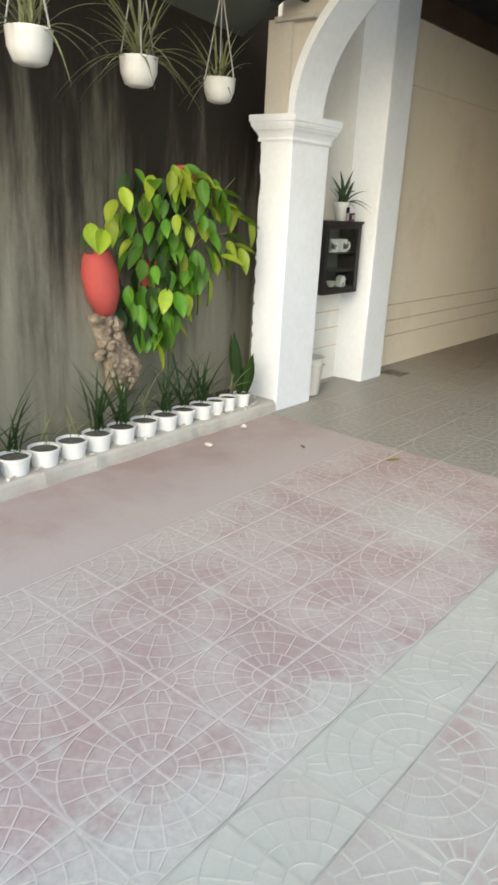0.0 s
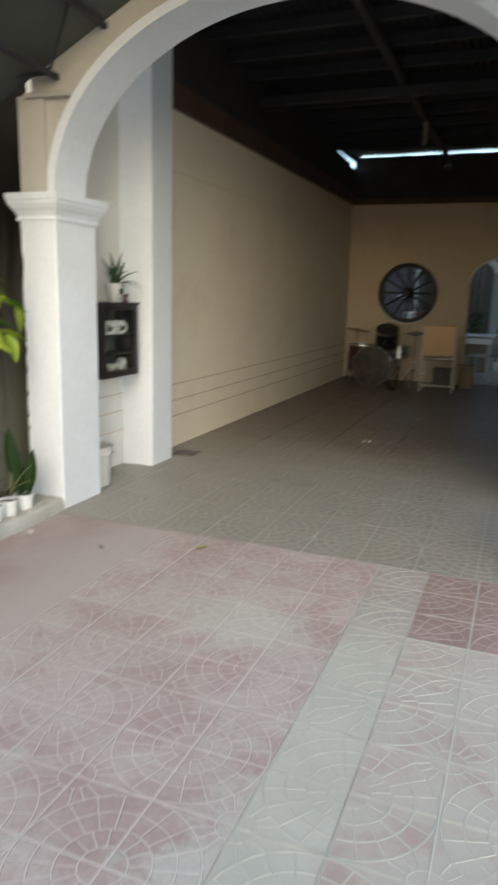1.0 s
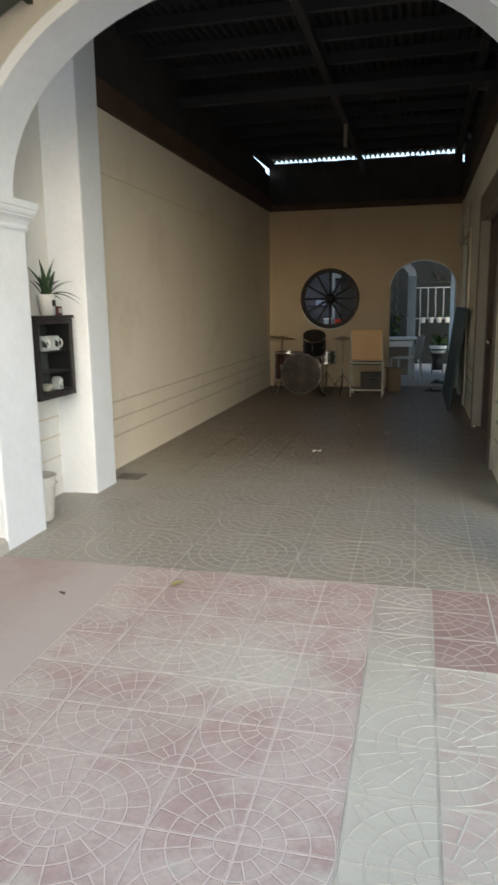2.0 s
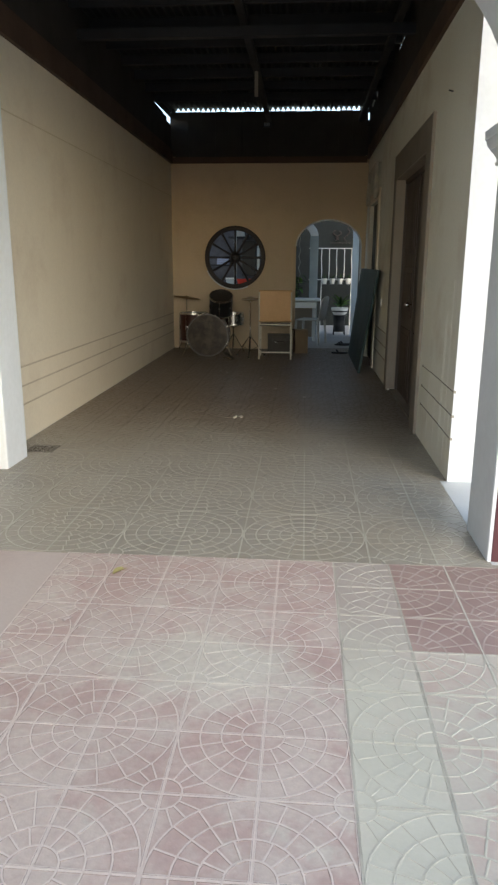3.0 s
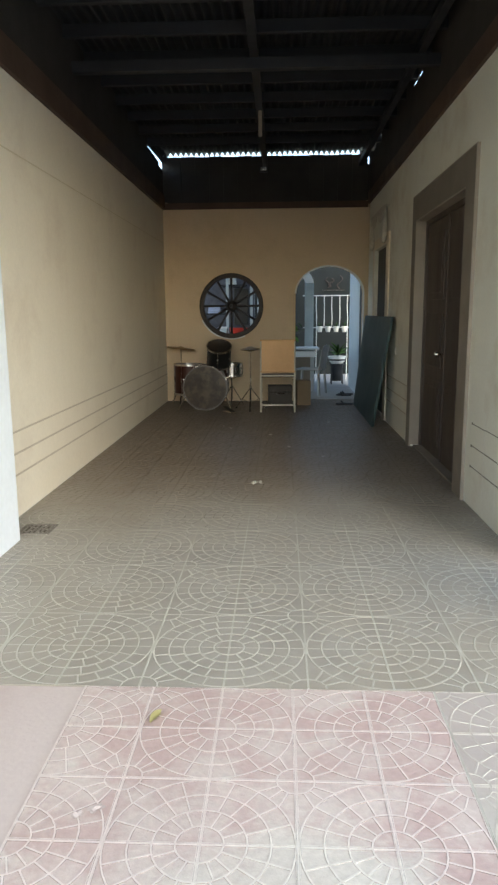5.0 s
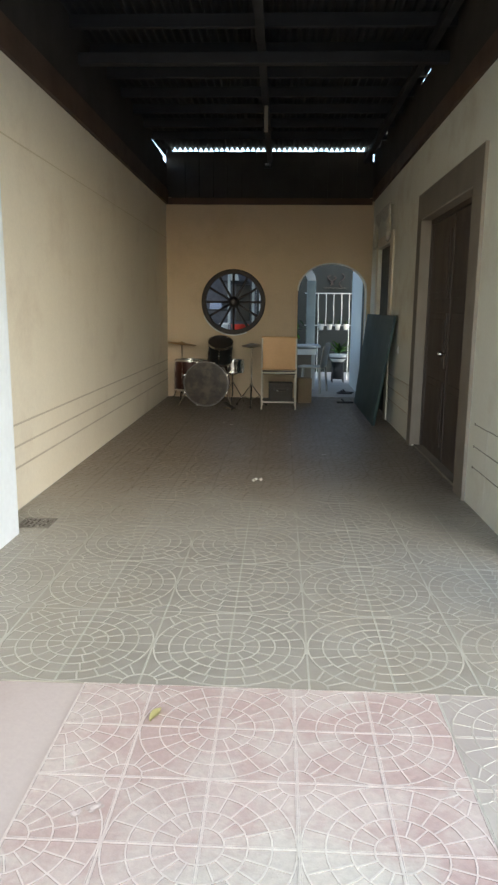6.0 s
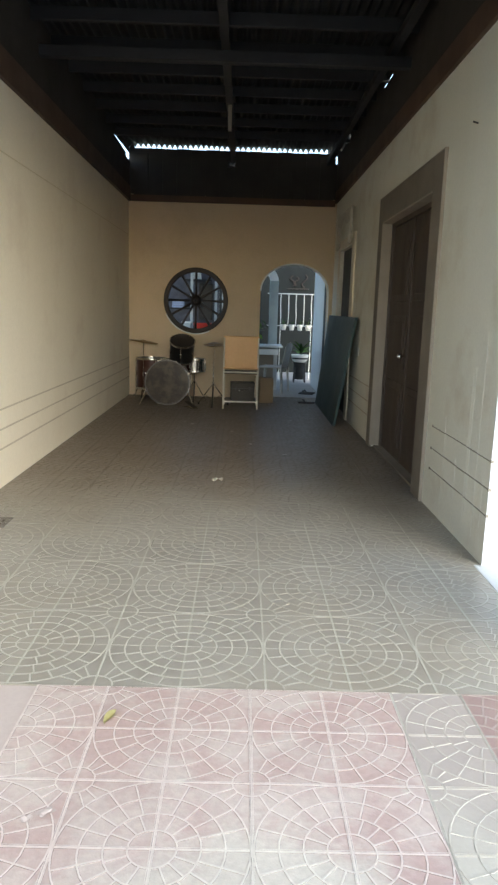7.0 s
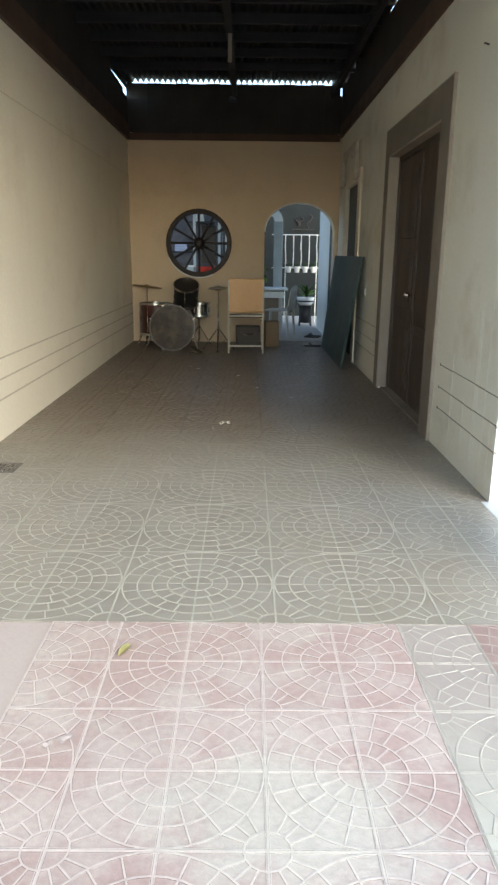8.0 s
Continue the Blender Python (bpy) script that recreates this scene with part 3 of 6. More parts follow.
for k in range(60):
    v = [bm.verts.new(p) for p in ((PL0 - 0.004, YA0 - 0.003, zz[k]), (PL0 + ww[k], YA0 - 0.003, zz[k]), (PL0 + ww[k + 1], YA0 - 0.003, zz[k + 1]), (PL0 - 0.004, YA0 - 0.003, zz[k + 1]))]
    w = [bm.verts.new((q.co.x, YA0 + 0.012, q.co.z)) for q in v]
    bm.faces.new(v)
    bm.faces.new((v[1], v[2], w[2], w[1]))
    bm.faces.new((v[0], v[3], w[3], w[0]))
bmesh.ops.remove_doubles(bm, verts=bm.verts, dist=1e-5)
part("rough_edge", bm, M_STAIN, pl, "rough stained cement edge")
pillar("pillar", PR0, PR1, True)
bm = B(); box(bm, -1.72, -1.42, YA0 - 0.035, YA0 + 0.03, 2.44, 2.47, 0.004)
part("ledge", bm, M_KERB, wall_arch, "thin dark ledge")
bm = B(); box(bm, -1.78, -1.60, YA0 - 0.01, YA1, 1.931, 2.46)
part("side_block", bm, M_SPANDREL, wall_arch)

# back wall with an arched doorway and a round opening for the wheel
WX, WZ, WR = -0.785, 1.445, 0.485
AX0, AX1, AZS, AZT = 0.185, 1.20, 1.62, 2.02
bm = B()
arch_wall(bm, arch_points((AX0 + AX1) / 2, (AX1 - AX0) / 2, AZT - AZS, AZS, 24), AX0, AX1, lambda x: ZB + 0.1, YB, YB + 0.2)
box(bm, AX1, XR + 0.42, YB, YB + 0.2, -0.04, ZB + 0.1)
N = 48
ring = [(WX + (WR - 0.03) * math.cos(2 * math.pi * i / N), WZ + (WR - 0.03) * math.sin(2 * math.pi * i / N)) for i in range(N)]
X0, X1 = XL - 0.22, AX0


def to_edge(px, pz):
    """The point where the ray from the wheel's middle leaves the wall's rectangle."""
    dx, dz = px - WX, pz - WZ
    s = min(((X1 - WX) / dx) if dx > 1e-9 else ((X0 - WX) / dx) if dx < -1e-9 else 1e9, ((ZB + 0.1 - WZ) / dz) if dz > 1e-9 else ((-0.04 - WZ) / dz) if dz < -1e-9 else 1e9)
    return WX + s * dx, WZ + s * dz


for i in range(N):
    a, b = ring[i], ring[(i + 1) % N]
    c, d = to_edge(*b), to_edge(*a)
    for y in (YB, YB + 0.2):
        bm.faces.new([bm.verts.new((p[0], y, p[1])) for p in (a, b, c, d)])
    bm.faces.new([bm.verts.new(p) for p in ((a[0], YB, a[1]), (b[0], YB, b[1]), (b[0], YB + 0.2, b[1]), (a[0], YB + 0.2, a[1]))])
for cx, cz in ((X0, -0.04), (X1, -0.04), (X1, ZB + 0.1), (X0, ZB + 0.1)):
    near = []
    for i in range(N):
        a, b = to_edge(*ring[i]), to_edge(*ring[(i + 1) % N])
        if (abs(a[0] - b[0]) > 1e-6 and abs(a[1] - b[1]) > 1e-6):
            if abs(a[0] - cx) + abs(b[0] - cx) + abs(a[1] - cz) + abs(b[1] - cz) < 1.2 * (abs(a[0] - b[0]) + abs(a[1] - b[1])):
                for y in (YB, YB + 0.2):
                    bm.faces.new([bm.verts.new((p[0], y, p[1])) for p in (a, (cx, cz), b)])
box(bm, AX0 - 0.002, AX0, YB, YB + 0.2, -0.04, AZS)
bmesh.ops.remove_doubles(bm, verts=bm.verts, dist=1e-4)
for f in bm.faces:
    f.material_index = 0
wall_back = setting("wall_back", bm, M_CREAMFAR, "cream end wall toned ochre for bounced light, with an arched doorway and a round opening", "wall")
# pale rim of the doorway arch
bm = B()
pts = [(AX0, 0.0)] + arch_points((AX0 + AX1) / 2, (AX1 - AX0) / 2, AZT - AZS, AZS, 24) + [(AX1, 0.0)]
pipe(bm, [(x, YB - 0.004, z) for x, z in pts[1:]], 0.013)
part("arch_rim", bm, M_WHITE, wall_back, "thin pale rim of the doorway")

# ---- roof over the hall ----
bm = B()
pitch, depth = 0.076, 0.028
xs = np.arange(XL - 0.03, XR + 0.03, pitch / 6)
rows_y = (YA1 - 0.3, 2.5, 3.22, 3.32, 4.75, 5.05, 7.45, 7.62, 7.70, 7.713, 7.85, 7.93, 7.943, 8.0, YB + 0.025)
grid = [[bm.verts.new((x, y, ZR + depth * math.sin(2 * math.pi * x / pitch) + 0.004 * math.sin(7 * x + 3 * y))) for x in xs] for y in rows_y]
for g0, g1 in zip(grid, grid[1:]):
    for k in range(len(xs) - 1):
        # two rows of nail holes
        y = round(g0[0].co.y, 3)
        if y in (7.7, 7.93) and k % 12 == (3 if y > 7.8 else 8) and xs[k] < (-0.5 if y > 7.8 else -0.2) and k % 5 != 1:
            continue
        bm.faces.new((g0[k], g0[k + 1], g1[k + 1], g1[k]))
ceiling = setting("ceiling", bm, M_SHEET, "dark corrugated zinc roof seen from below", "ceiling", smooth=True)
sol = ceiling.modifiers.new("thickness", "SOLIDIFY")
sol.thickness, sol.offset = 0.002, 1.0


def beam(name, x0, x1, y0, y1, z0, z1, material, label, group=""):
    bm = B(); box(bm, x0, x1, y0, y1, z0, z1, 0.004)
    return tagged(part(name, bm, material), label, "beam", group, "structure")


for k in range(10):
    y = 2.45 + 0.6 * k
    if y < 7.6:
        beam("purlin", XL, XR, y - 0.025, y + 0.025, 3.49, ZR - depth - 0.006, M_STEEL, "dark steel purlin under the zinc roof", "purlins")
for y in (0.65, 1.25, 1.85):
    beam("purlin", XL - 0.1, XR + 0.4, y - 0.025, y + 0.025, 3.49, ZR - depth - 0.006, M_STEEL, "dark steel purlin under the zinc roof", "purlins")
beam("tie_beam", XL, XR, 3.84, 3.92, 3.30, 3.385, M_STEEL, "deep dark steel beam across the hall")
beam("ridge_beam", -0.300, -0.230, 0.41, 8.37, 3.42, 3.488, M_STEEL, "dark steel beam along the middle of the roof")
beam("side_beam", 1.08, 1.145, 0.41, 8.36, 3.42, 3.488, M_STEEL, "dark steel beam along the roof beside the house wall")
beam("hanger", -0.278, -0.240, 5.48, 5.52, 3.165, 3.42, M_REVEAL, "short pale grey post below the roof beam")
beam("wall_plate", XL - 0.02, XL + 0.035, 1.74, YB, ZB, ZB + 0.2, M_BEAMBROWN, "brown painted beam on the side wall")
beam("wall_plate", XR - 0.03, XR + 0.02, 1.33, YB, 2.90, 3.06, M_BEAMBROWN, "brown painted beam on the house wall")
beam("wall_plate", XL + 0.036, XR - 0.031, YB - 0.035, YB + 0.19, ZB, ZB + 0.09, M_BEAMBROWN, "brown painted beam on the end wall")
# dark boarding between the beams and the roof, with slots where boards have split
def side_boarding(x0, x1, y0, y1, z0, slots):
    boarding = thing("boarding", "near-black boards under the roof edge", "boarding", kind="structure")
    n = int((y1 - y0) / 0.22)
    cuts = sorted({round(y0 + (y1 - y0) * k / n, 4) for k in range(n + 1)} | {y for q in slots for y in q[:2] if y0 < y < y1})
    for a, b in zip(cuts, cuts[1:]):
        gap = [q for q in slots if q[0] <= (a + b) / 2 <= q[1]]
        for lo, hi in ((z0, gap[0][2]), (gap[0][3], ZR + 0.04)) if gap else ((z0, ZR + 0.04),):
            bm = B(); box(bm, x0, x1, a, b - 0.0004, lo, hi)
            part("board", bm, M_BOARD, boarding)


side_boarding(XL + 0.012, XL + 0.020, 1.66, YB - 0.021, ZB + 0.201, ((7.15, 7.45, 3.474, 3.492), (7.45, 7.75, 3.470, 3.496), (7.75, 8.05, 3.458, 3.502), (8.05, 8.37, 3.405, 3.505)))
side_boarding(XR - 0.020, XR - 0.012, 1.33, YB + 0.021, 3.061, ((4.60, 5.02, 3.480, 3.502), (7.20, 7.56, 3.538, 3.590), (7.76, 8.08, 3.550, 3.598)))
boarding = thing("boarding", "near-black boards closing the roof's end", "boarding", kind="structure")
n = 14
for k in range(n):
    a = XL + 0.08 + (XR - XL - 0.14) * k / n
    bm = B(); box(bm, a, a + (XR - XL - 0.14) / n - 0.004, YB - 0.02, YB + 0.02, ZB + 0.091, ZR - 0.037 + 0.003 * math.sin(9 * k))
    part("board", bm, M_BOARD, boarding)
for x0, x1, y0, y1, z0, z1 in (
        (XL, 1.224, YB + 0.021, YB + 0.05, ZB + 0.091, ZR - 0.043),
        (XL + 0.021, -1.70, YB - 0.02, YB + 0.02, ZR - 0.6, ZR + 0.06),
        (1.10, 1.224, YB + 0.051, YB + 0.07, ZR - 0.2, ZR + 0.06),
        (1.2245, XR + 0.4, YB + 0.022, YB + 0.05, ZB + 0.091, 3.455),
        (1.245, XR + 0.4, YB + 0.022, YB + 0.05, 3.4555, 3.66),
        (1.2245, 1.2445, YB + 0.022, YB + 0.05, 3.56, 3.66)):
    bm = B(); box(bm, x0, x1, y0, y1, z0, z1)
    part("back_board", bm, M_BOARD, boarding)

# small security lamp under the roof's end
lamp = thing("flood_lamp", "small dark flood lamp on the end boards", "lamp", (-0.29, YB - 0.05, 3.385))
bm = B(); box(bm, -0.06, 0.06, -0.03, 0.03, -0.035, 0.045, 0.006)
part("housing", bm, M_STEEL, lamp)
bm = B(); box(bm, -0.045, 0.045, -0.034, -0.031, -0.02, 0.03)
part("lens", bm, M_CHROME, lamp)

# ---- forecourt roof: two slopes of dark sheet on angle iron ----
for side, xe in ((-1, -2.3), (1, 2.2)):
    bm = B()
    v = []
    # the unseen outer reach, to -1.4, is set to trim the skylight
    for y in (YA0 + 0.015, -1.4):
        for dz in (0.0, 0.012):
            v += [bm.verts.new((ACX, y, 3.32 + dz)), bm.verts.new((xe, y, 3.32 - 0.50 * abs(xe - ACX) + dz))]
    for f in ((0, 1, 5, 4), (2, 3, 7, 6), (0, 1, 3, 2), (4, 5, 7, 6), (1, 3, 7, 5), (0, 2, 6, 4)):
        bm.faces.new([v[k] for k in f])
    setting("canopy_roof", bm, M_CANOPY, "dark sheet canopy sloping over the forecourt", "roof")
bm = B()
v = [bm.verts.new(p) for z in (0.0, 0.012) for p in ((-1.20, -1.41, 2.80 + z), (-2.42, -1.41, 2.62 + z), (-2.38, -3.0, 2.62 + z), (-1.14, -3.0, 2.80 + z))]
for f in ((0, 1, 2, 3), (7, 6, 5, 4), (0, 4, 5, 1), (1, 5, 6, 2), (2, 6, 7, 3), (3, 7, 4, 0)):
    bm.faces.new([v[k] for k in f])
setting("canopy_strip", bm, M_SHEET, "dark sheet strip over the planting bed", "roof")

# ---- doors in the house wall ----
door_1 = thing("door_1", "dark brown double wooden door in a grey brown plaster surround", "door", kind="structure")
SW = 0.25
bm = B()
box(bm, XR - 0.022, XR + 0.004, D0 - SW, D0, 0.0, DZ + 0.225, 0.004)
box(bm, XR - 0.022, XR + 0.004, D1, D1 + 0.17, 0.0, DZ + 0.225, 0.004)
box(bm, XR - 0.0215, XR + 0.004, D0 + 0.0002, D1 - 0.0002, DZ, DZ + 0.2245, 0.004)
part("surround", bm, M_SURROUND, door_1, "grey brown plaster surround")
bm = B()
box(bm, XR - 0.024, XR + 0.001, D0 - SW - 0.011, D0 - SW - 0.0005, 0.0, DZ + 0.235, 0.002)
box(bm, XR - 0.024, XR + 0.001, D0 - SW, D1 + 0.17, DZ + 0.2255, DZ + 0.233, 0.002)
part("edge_line", bm, M_REVEAL, door_1, "thin pale edge round the surround")
# plastered reveal: two jambs and the head, in a lighter tone for the light it catches
bm = B()
box(bm, XR - 0.018, XR + 0.13, D0 + 0.0005, D0 + 0.012, 0.02, DZ - 0.001)
box(bm, XR - 0.018, XR + 0.13, D1 - 0.012, D1 - 0.0005, 0.02, DZ - 0.001)
box(bm, XR - 0.018, XR + 0.13, D0 + 0.0125, D1 - 0.0125, DZ - 0.012, DZ - 0.0008)
part("reveal", bm, M_REVEAL, door_1, "plaster reveal lightened as if lit")
bm = B()
box(bm, XR + 0.075, XR + 0.125, D1 - 0.055, D1 - 0.0125, 0.02, DZ - 0.0125, 0.003)
box(bm, XR + 0.075, XR + 0.125, D0 + 0.0125, D0 + 0.055, 0.02, DZ - 0.0125, 0.003)
box(bm, XR + 0.075, XR + 0.125, D0 + 0.0555, D1 - 0.0555, DZ - 0.055, DZ - 0.0125, 0.003)
part("frame", bm, M_DOOR, door_1, "dark brown door frame")
for y0, y1 in ((D0 + 0.058, (D0 + D1) / 2 - 0.003), ((D0 + D1) / 2 + 0.003, D1 - 0.058)):
    bm = B()
    box(bm, XR + 0.095, XR + 0.135, y0, y1, 0.025, DZ - 0.058, 0.004)
    leaf_part = part("leaf", bm, M_DOOR, door_1)
    for z0, z1 in ((0.14, 0.72), (0.84, 1.32), (1.44, 2.02)):
        bm = B()
        box(bm, XR + 0.084, XR + 0.097, y0 + 0.10, y1 - 0.10, z0, z1, 0.006)
        box(bm, XR + 0.078, XR + 0.0845, y0 + 0.16, y1 - 0.16, z0 + 0.06, z1 - 0.06, 0.003)
        part("panel", bm, M_DOOR, leaf_part)
bm = B(); box(bm, XR + 0.082, XR + 0.0945, (D0 + D1) / 2 - 0.02, (D0 + D1) / 2 + 0.02, 0.03, DZ - 0.06, 0.004)
part("cover_strip", bm, M_DOOR, door_1)
bm = B()
rod(bm, (XR + 0.05, (D0 + D1) / 2 + 0.07, 0.97), (XR + 0.096, (D0 + D1) / 2 + 0.07, 0.97), 0.011)
lathe(bm, [(0.004, -0.026), (0.02, -0.018), (0.025, 0.0), (0.02, 0.018), (0.004, 0.025)], 14, Matrix.Translation((XR + 0.045, (D0 + D1) / 2 + 0.07, 0.97)) @ Matrix.Rotation(radians(90), 4, "Y"))
part("knob", bm, M_CHROME, door_1, "worn metal knob")
bm = B(); box(bm, XR + 0.02, XR + 0.41, D0 + 0.013, D1 - 0.013, 0.0, 0.018)
part("sill", bm, M_SURROUND, door_1)

door_2 = thing("door_2", "narrow doorway with a pale surround and a carved head", "door", kind="structure")
bm = B()
box(bm, XR - 0.020, XR + 0.004, E0 - 0.20, E0, 0.0, EZ + 0.12, 0.004)
box(bm, XR - 0.020, XR + 0.004, E1, E1 + 0.16, 0.0, EZ + 0.12, 0.004)
box(bm, XR - 0.0195, XR + 0.004, E0 + 0.0002, E1 - 0.0002, EZ, EZ + 0.1195, 0.004)
part("surround", bm, M_CREAM, door_2)
bm = B()
box(bm, XR - 0.018, XR + 0.16, E1 - 0.012, E1 - 0.0005, 0.0, EZ - 0.001)
box(bm, XR - 0.018, XR + 0.16, E0 + 0.0005, E0 + 0.012, 0.0, EZ - 0.001)
box(bm, XR - 0.018, XR + 0.16, E0 + 0.0125, E1 - 0.0125, EZ - 0.012, EZ - 0.0008)
part("reveal", bm, M_CREAMPALE, door_2, "pale plaster reveal")
bm = B(); box(bm, XR + 0.035, XR + 0.075, E0 + 0.013, E1 - 0.013, 0.01, EZ - 0.013, 0.004)
part("leaf", bm, M_DOORGREEN, door_2, "dark grey green door leaf")
# pale cloth hung from a rod over the far doorway and tied back in two drapes
swag = thing("swag", "pale cloth swag tied in two drapes over the far doorway", "curtain", (XR - 0.045, (E0 + E1) / 2, 2.60))
half = (E1 - E0) / 2 + 0.12
bm = B()
rod(bm, (0, -half, 0), (0, half, 0), 0.009)
for y in (-half + 0.04, half - 0.04):
    rod(bm, (0, y, 0), (0.05, y, 0), 0.007)
part("rod", bm, M_CREAMMETAL, swag)
bm = B()
cols, rws = 30, 7
vv = []
for i in range(cols + 1):
    u = i / cols
    drop = 0.07 + 0.11 * abs(math.sin(2 * math.pi * u)) ** 0.8
    vv.append([bm.verts.new((-0.012 - 0.005 * math.sin(j * 1.7 + 5 * u) - 0.010 * math.sin(math.pi * j / rws), -half + 0.05 + (2 * half - 0.1) * u, 0.010 - drop * j / rws)) for j in range(rws + 1)])
for i in range(cols):
    for j in range(rws):
        bm.faces.new((vv[i][j], vv[i + 1][j], vv[i + 1][j + 1], vv[i][j + 1]))
part("valance", bm, M_CLOTH, swag, smooth=True)
for y in (-half + 0.09, half - 0.09):
    bm = B()
    rings = []
    for j in range(11):
        w = j / 10
        r = 0.018 + 0.050 * w ** 0.7
        rings.append([bm.verts.new((-0.006 + 0.42 * r * math.cos(a) * (1 + 0.22 * math.sin(6 * a)), y + r * math.sin(a) * (1 + 0.22 * math.sin(6 * a)), 0.015 - 0.40 * w - 0.05 * w * math.sin(a))) for a in (2 * math.pi * k / 30 for k in range(30))])
    for p, q in zip(rings, rings[1:]):
        for k in range(30):
            bm.faces.new((p[k], p[(k + 1) % 30], q[(k + 1) % 30], q[k]))
    bm.faces.new(rings[0]); bm.faces.new(rings[-1][::-1])
    part("tail", bm, M_CLOTH, swag, smooth=True)

sw = thing("light_switch", "small white wall switch beside the door", "switch", (XR, 5.72, 0.90))
bm = B(); box(bm, -0.009, 0.001, -0.035, 0.035, -0.045, 0.045, 0.003)
part("plate", bm, M_PLASTIC, sw)
bm = B(); box(bm, -0.014, -0.0092, -0.012, 0.012, -0.02, 0.02, 0.002)
part("rocker", bm, M_PLASTIC, sw)
nail = B(); rod(nail, (XR - 0.03, 2.02, 2.435), (XR + 0.01, 2.02, 2.425), 0.005)
tagged(part("nail", nail, M_IRON), "rusty nail in the cream wall", "nail")

# ---- the dark green board that leans on the house wall ----
bd = thing("leaning_board", "dark green painted board leaning against the house wall", "board")
bm = B()
v = []
for dx in (0.0, 0.03):
    v += [bm.verts.new(p) for p in ((1.035 + dx, 7.98, 0.0), (1.03 + dx, 5.86, 0.0), (1.205 + dx, 5.72, 1.28), (1.19 + dx, 8.05, 1.29))]
for f in ((0, 1, 2, 3), (7, 6, 5, 4), (0, 4, 5, 1), (1, 5, 6, 2), (2, 6, 7, 3), (3, 7, 4, 0)):
    bm.faces.new([v[k] for k in f])
bmesh.ops.bevel(bm, geom=list(bm.edges), offset=0.004, segments=1, affect="EDGES")
part("sheet", bm, M_TEAL, bd)

# ---- white bucket that stands behind the arch's pillar ----
bucket = thing("bucket", "dull white plastic bucket on the floor behind the pillar", "bucket", (-1.705, 0.645, 0.001))
bm = B(); lathe(bm, [(0.002, 0.004), (0.098, 0.0), (0.104, 0.008), (0.122, 0.225), (0.127, 0.228), (0.127, 0.240), (0.123, 0.243), (0.126, 0.278), (0.134, 0.281), (0.134, 0.292), (0.127, 0.293), (0.119, 0.24), (0.100, 0.02), (0.002, 0.016)], 36)
part("body", bm, M_DIMPOT, bucket, smooth=False)
bm = B(); pipe(bm, [(0.135 * math.cos(a), 0.135 * math.sin(a), 0.262 - 0.05 * math.sin(a)) for a in (math.pi * k / 12 for k in range(13))], 0.0025)
part("handle", bm, M_IRON, bucket, "thin wire handle")
for sx in (-1, 1):
    bm = B(); box(bm, sx * 0.129 - 0.008, sx * 0.129 + 0.008, -0.014, 0.014, 0.248, 0.276, 0.003)
    part("lug", bm, M_DIMPOT, bucket)

# ---- drain grate in the floor ----
gr = thing("drain_grate", "small dark iron drain grate set in the floor", "grate", (-1.57, 1.84, 0.0), 0)
bm = B()
for x0, x1, y0, y1 in ((-0.10, 0.10, -0.10, -0.085), (-0.10, 0.10, 0.085, 0.10), (-0.10, -0.09, -0.085, 0.085), (0.09, 0.10, -0.085, 0.085)):
    box(bm, x0, x1, y0, y1, -0.004, 0.006)
part("frame", bm, M_GRATE, gr)
for k in range(6):
    bm = B(); box(bm, -0.082 + 0.030 * k, -0.068 + 0.030 * k, -0.085, 0.085, -0.004, 0.005)
    part("slat", bm, M_GRATE, gr)
bm = B(); box(bm, -0.09, 0.09, -0.085, 0.085, -0.004, 0.001)
part("pit", bm, M_SOIL, gr)

# ---- cart wheel in the round opening ----
wheel = thing("cart_wheel", "old dark wooden cart wheel with twelve spokes in the wall", "wheel", (WX, YB + 0.02, WZ))
m = Matrix.Rotation(radians(90), 4, "X")
bm = B()
prof = [(WR - 0.065, -0.035), (WR - 0.010, -0.035), (WR, -0.025), (WR, 0.025), (WR - 0.010, 0.035), (WR - 0.065, 0.035), (WR - 0.070, 0.028), (WR - 0.070, -0.028), (WR - 0.065, -0.035)]
lathe(bm, prof, 64, m, cap=False)
part("rim", bm, M_WHEEL, wheel)
bm = B()
lathe(bm, [(0.03, 0.11), (0.055, 0.105), (0.065, 0.06), (0.085, 0.04), (0.085, -0.04), (0.06, -0.06), (0.05, -0.09), (0.02, -0.095)], 28, m)
hub = part("hub", bm, M_WHEEL, wheel, smooth=True)
bm = B(); lathe(bm, [(0.004, 0.122), (0.022, 0.12), (0.026, 0.108), (0.026, 0.10)], 16, m)
part("cap", bm, M_BLACK, hub, "dark iron hub cap")
for k in range(12):
    a = radians(30 * k)
    bm = B()
    d = Vector((math.sin(a), 0, math.cos(a)))
    rod(bm, d * 0.07, d * 0.25, 0.021, 0.015, 10)
    rod(bm, d * 0.25, d * (WR - 0.06), 0.015, 0.020, 10)
    part("spoke", bm, M_WHEEL, wheel)
# pale plaster lip under the wheel
bm = B()
pts = [(WX + (WR + 0.008) * math.cos(radians(a)), YB - 0.006, WZ + (WR + 0.008) * math.sin(radians(a))) for a in range(205, 300, 5)]
pipe(bm, pts, 0.010)
part("rim_lip", bm, M_WHITE, wall_back, "pale plaster lip below the round opening")

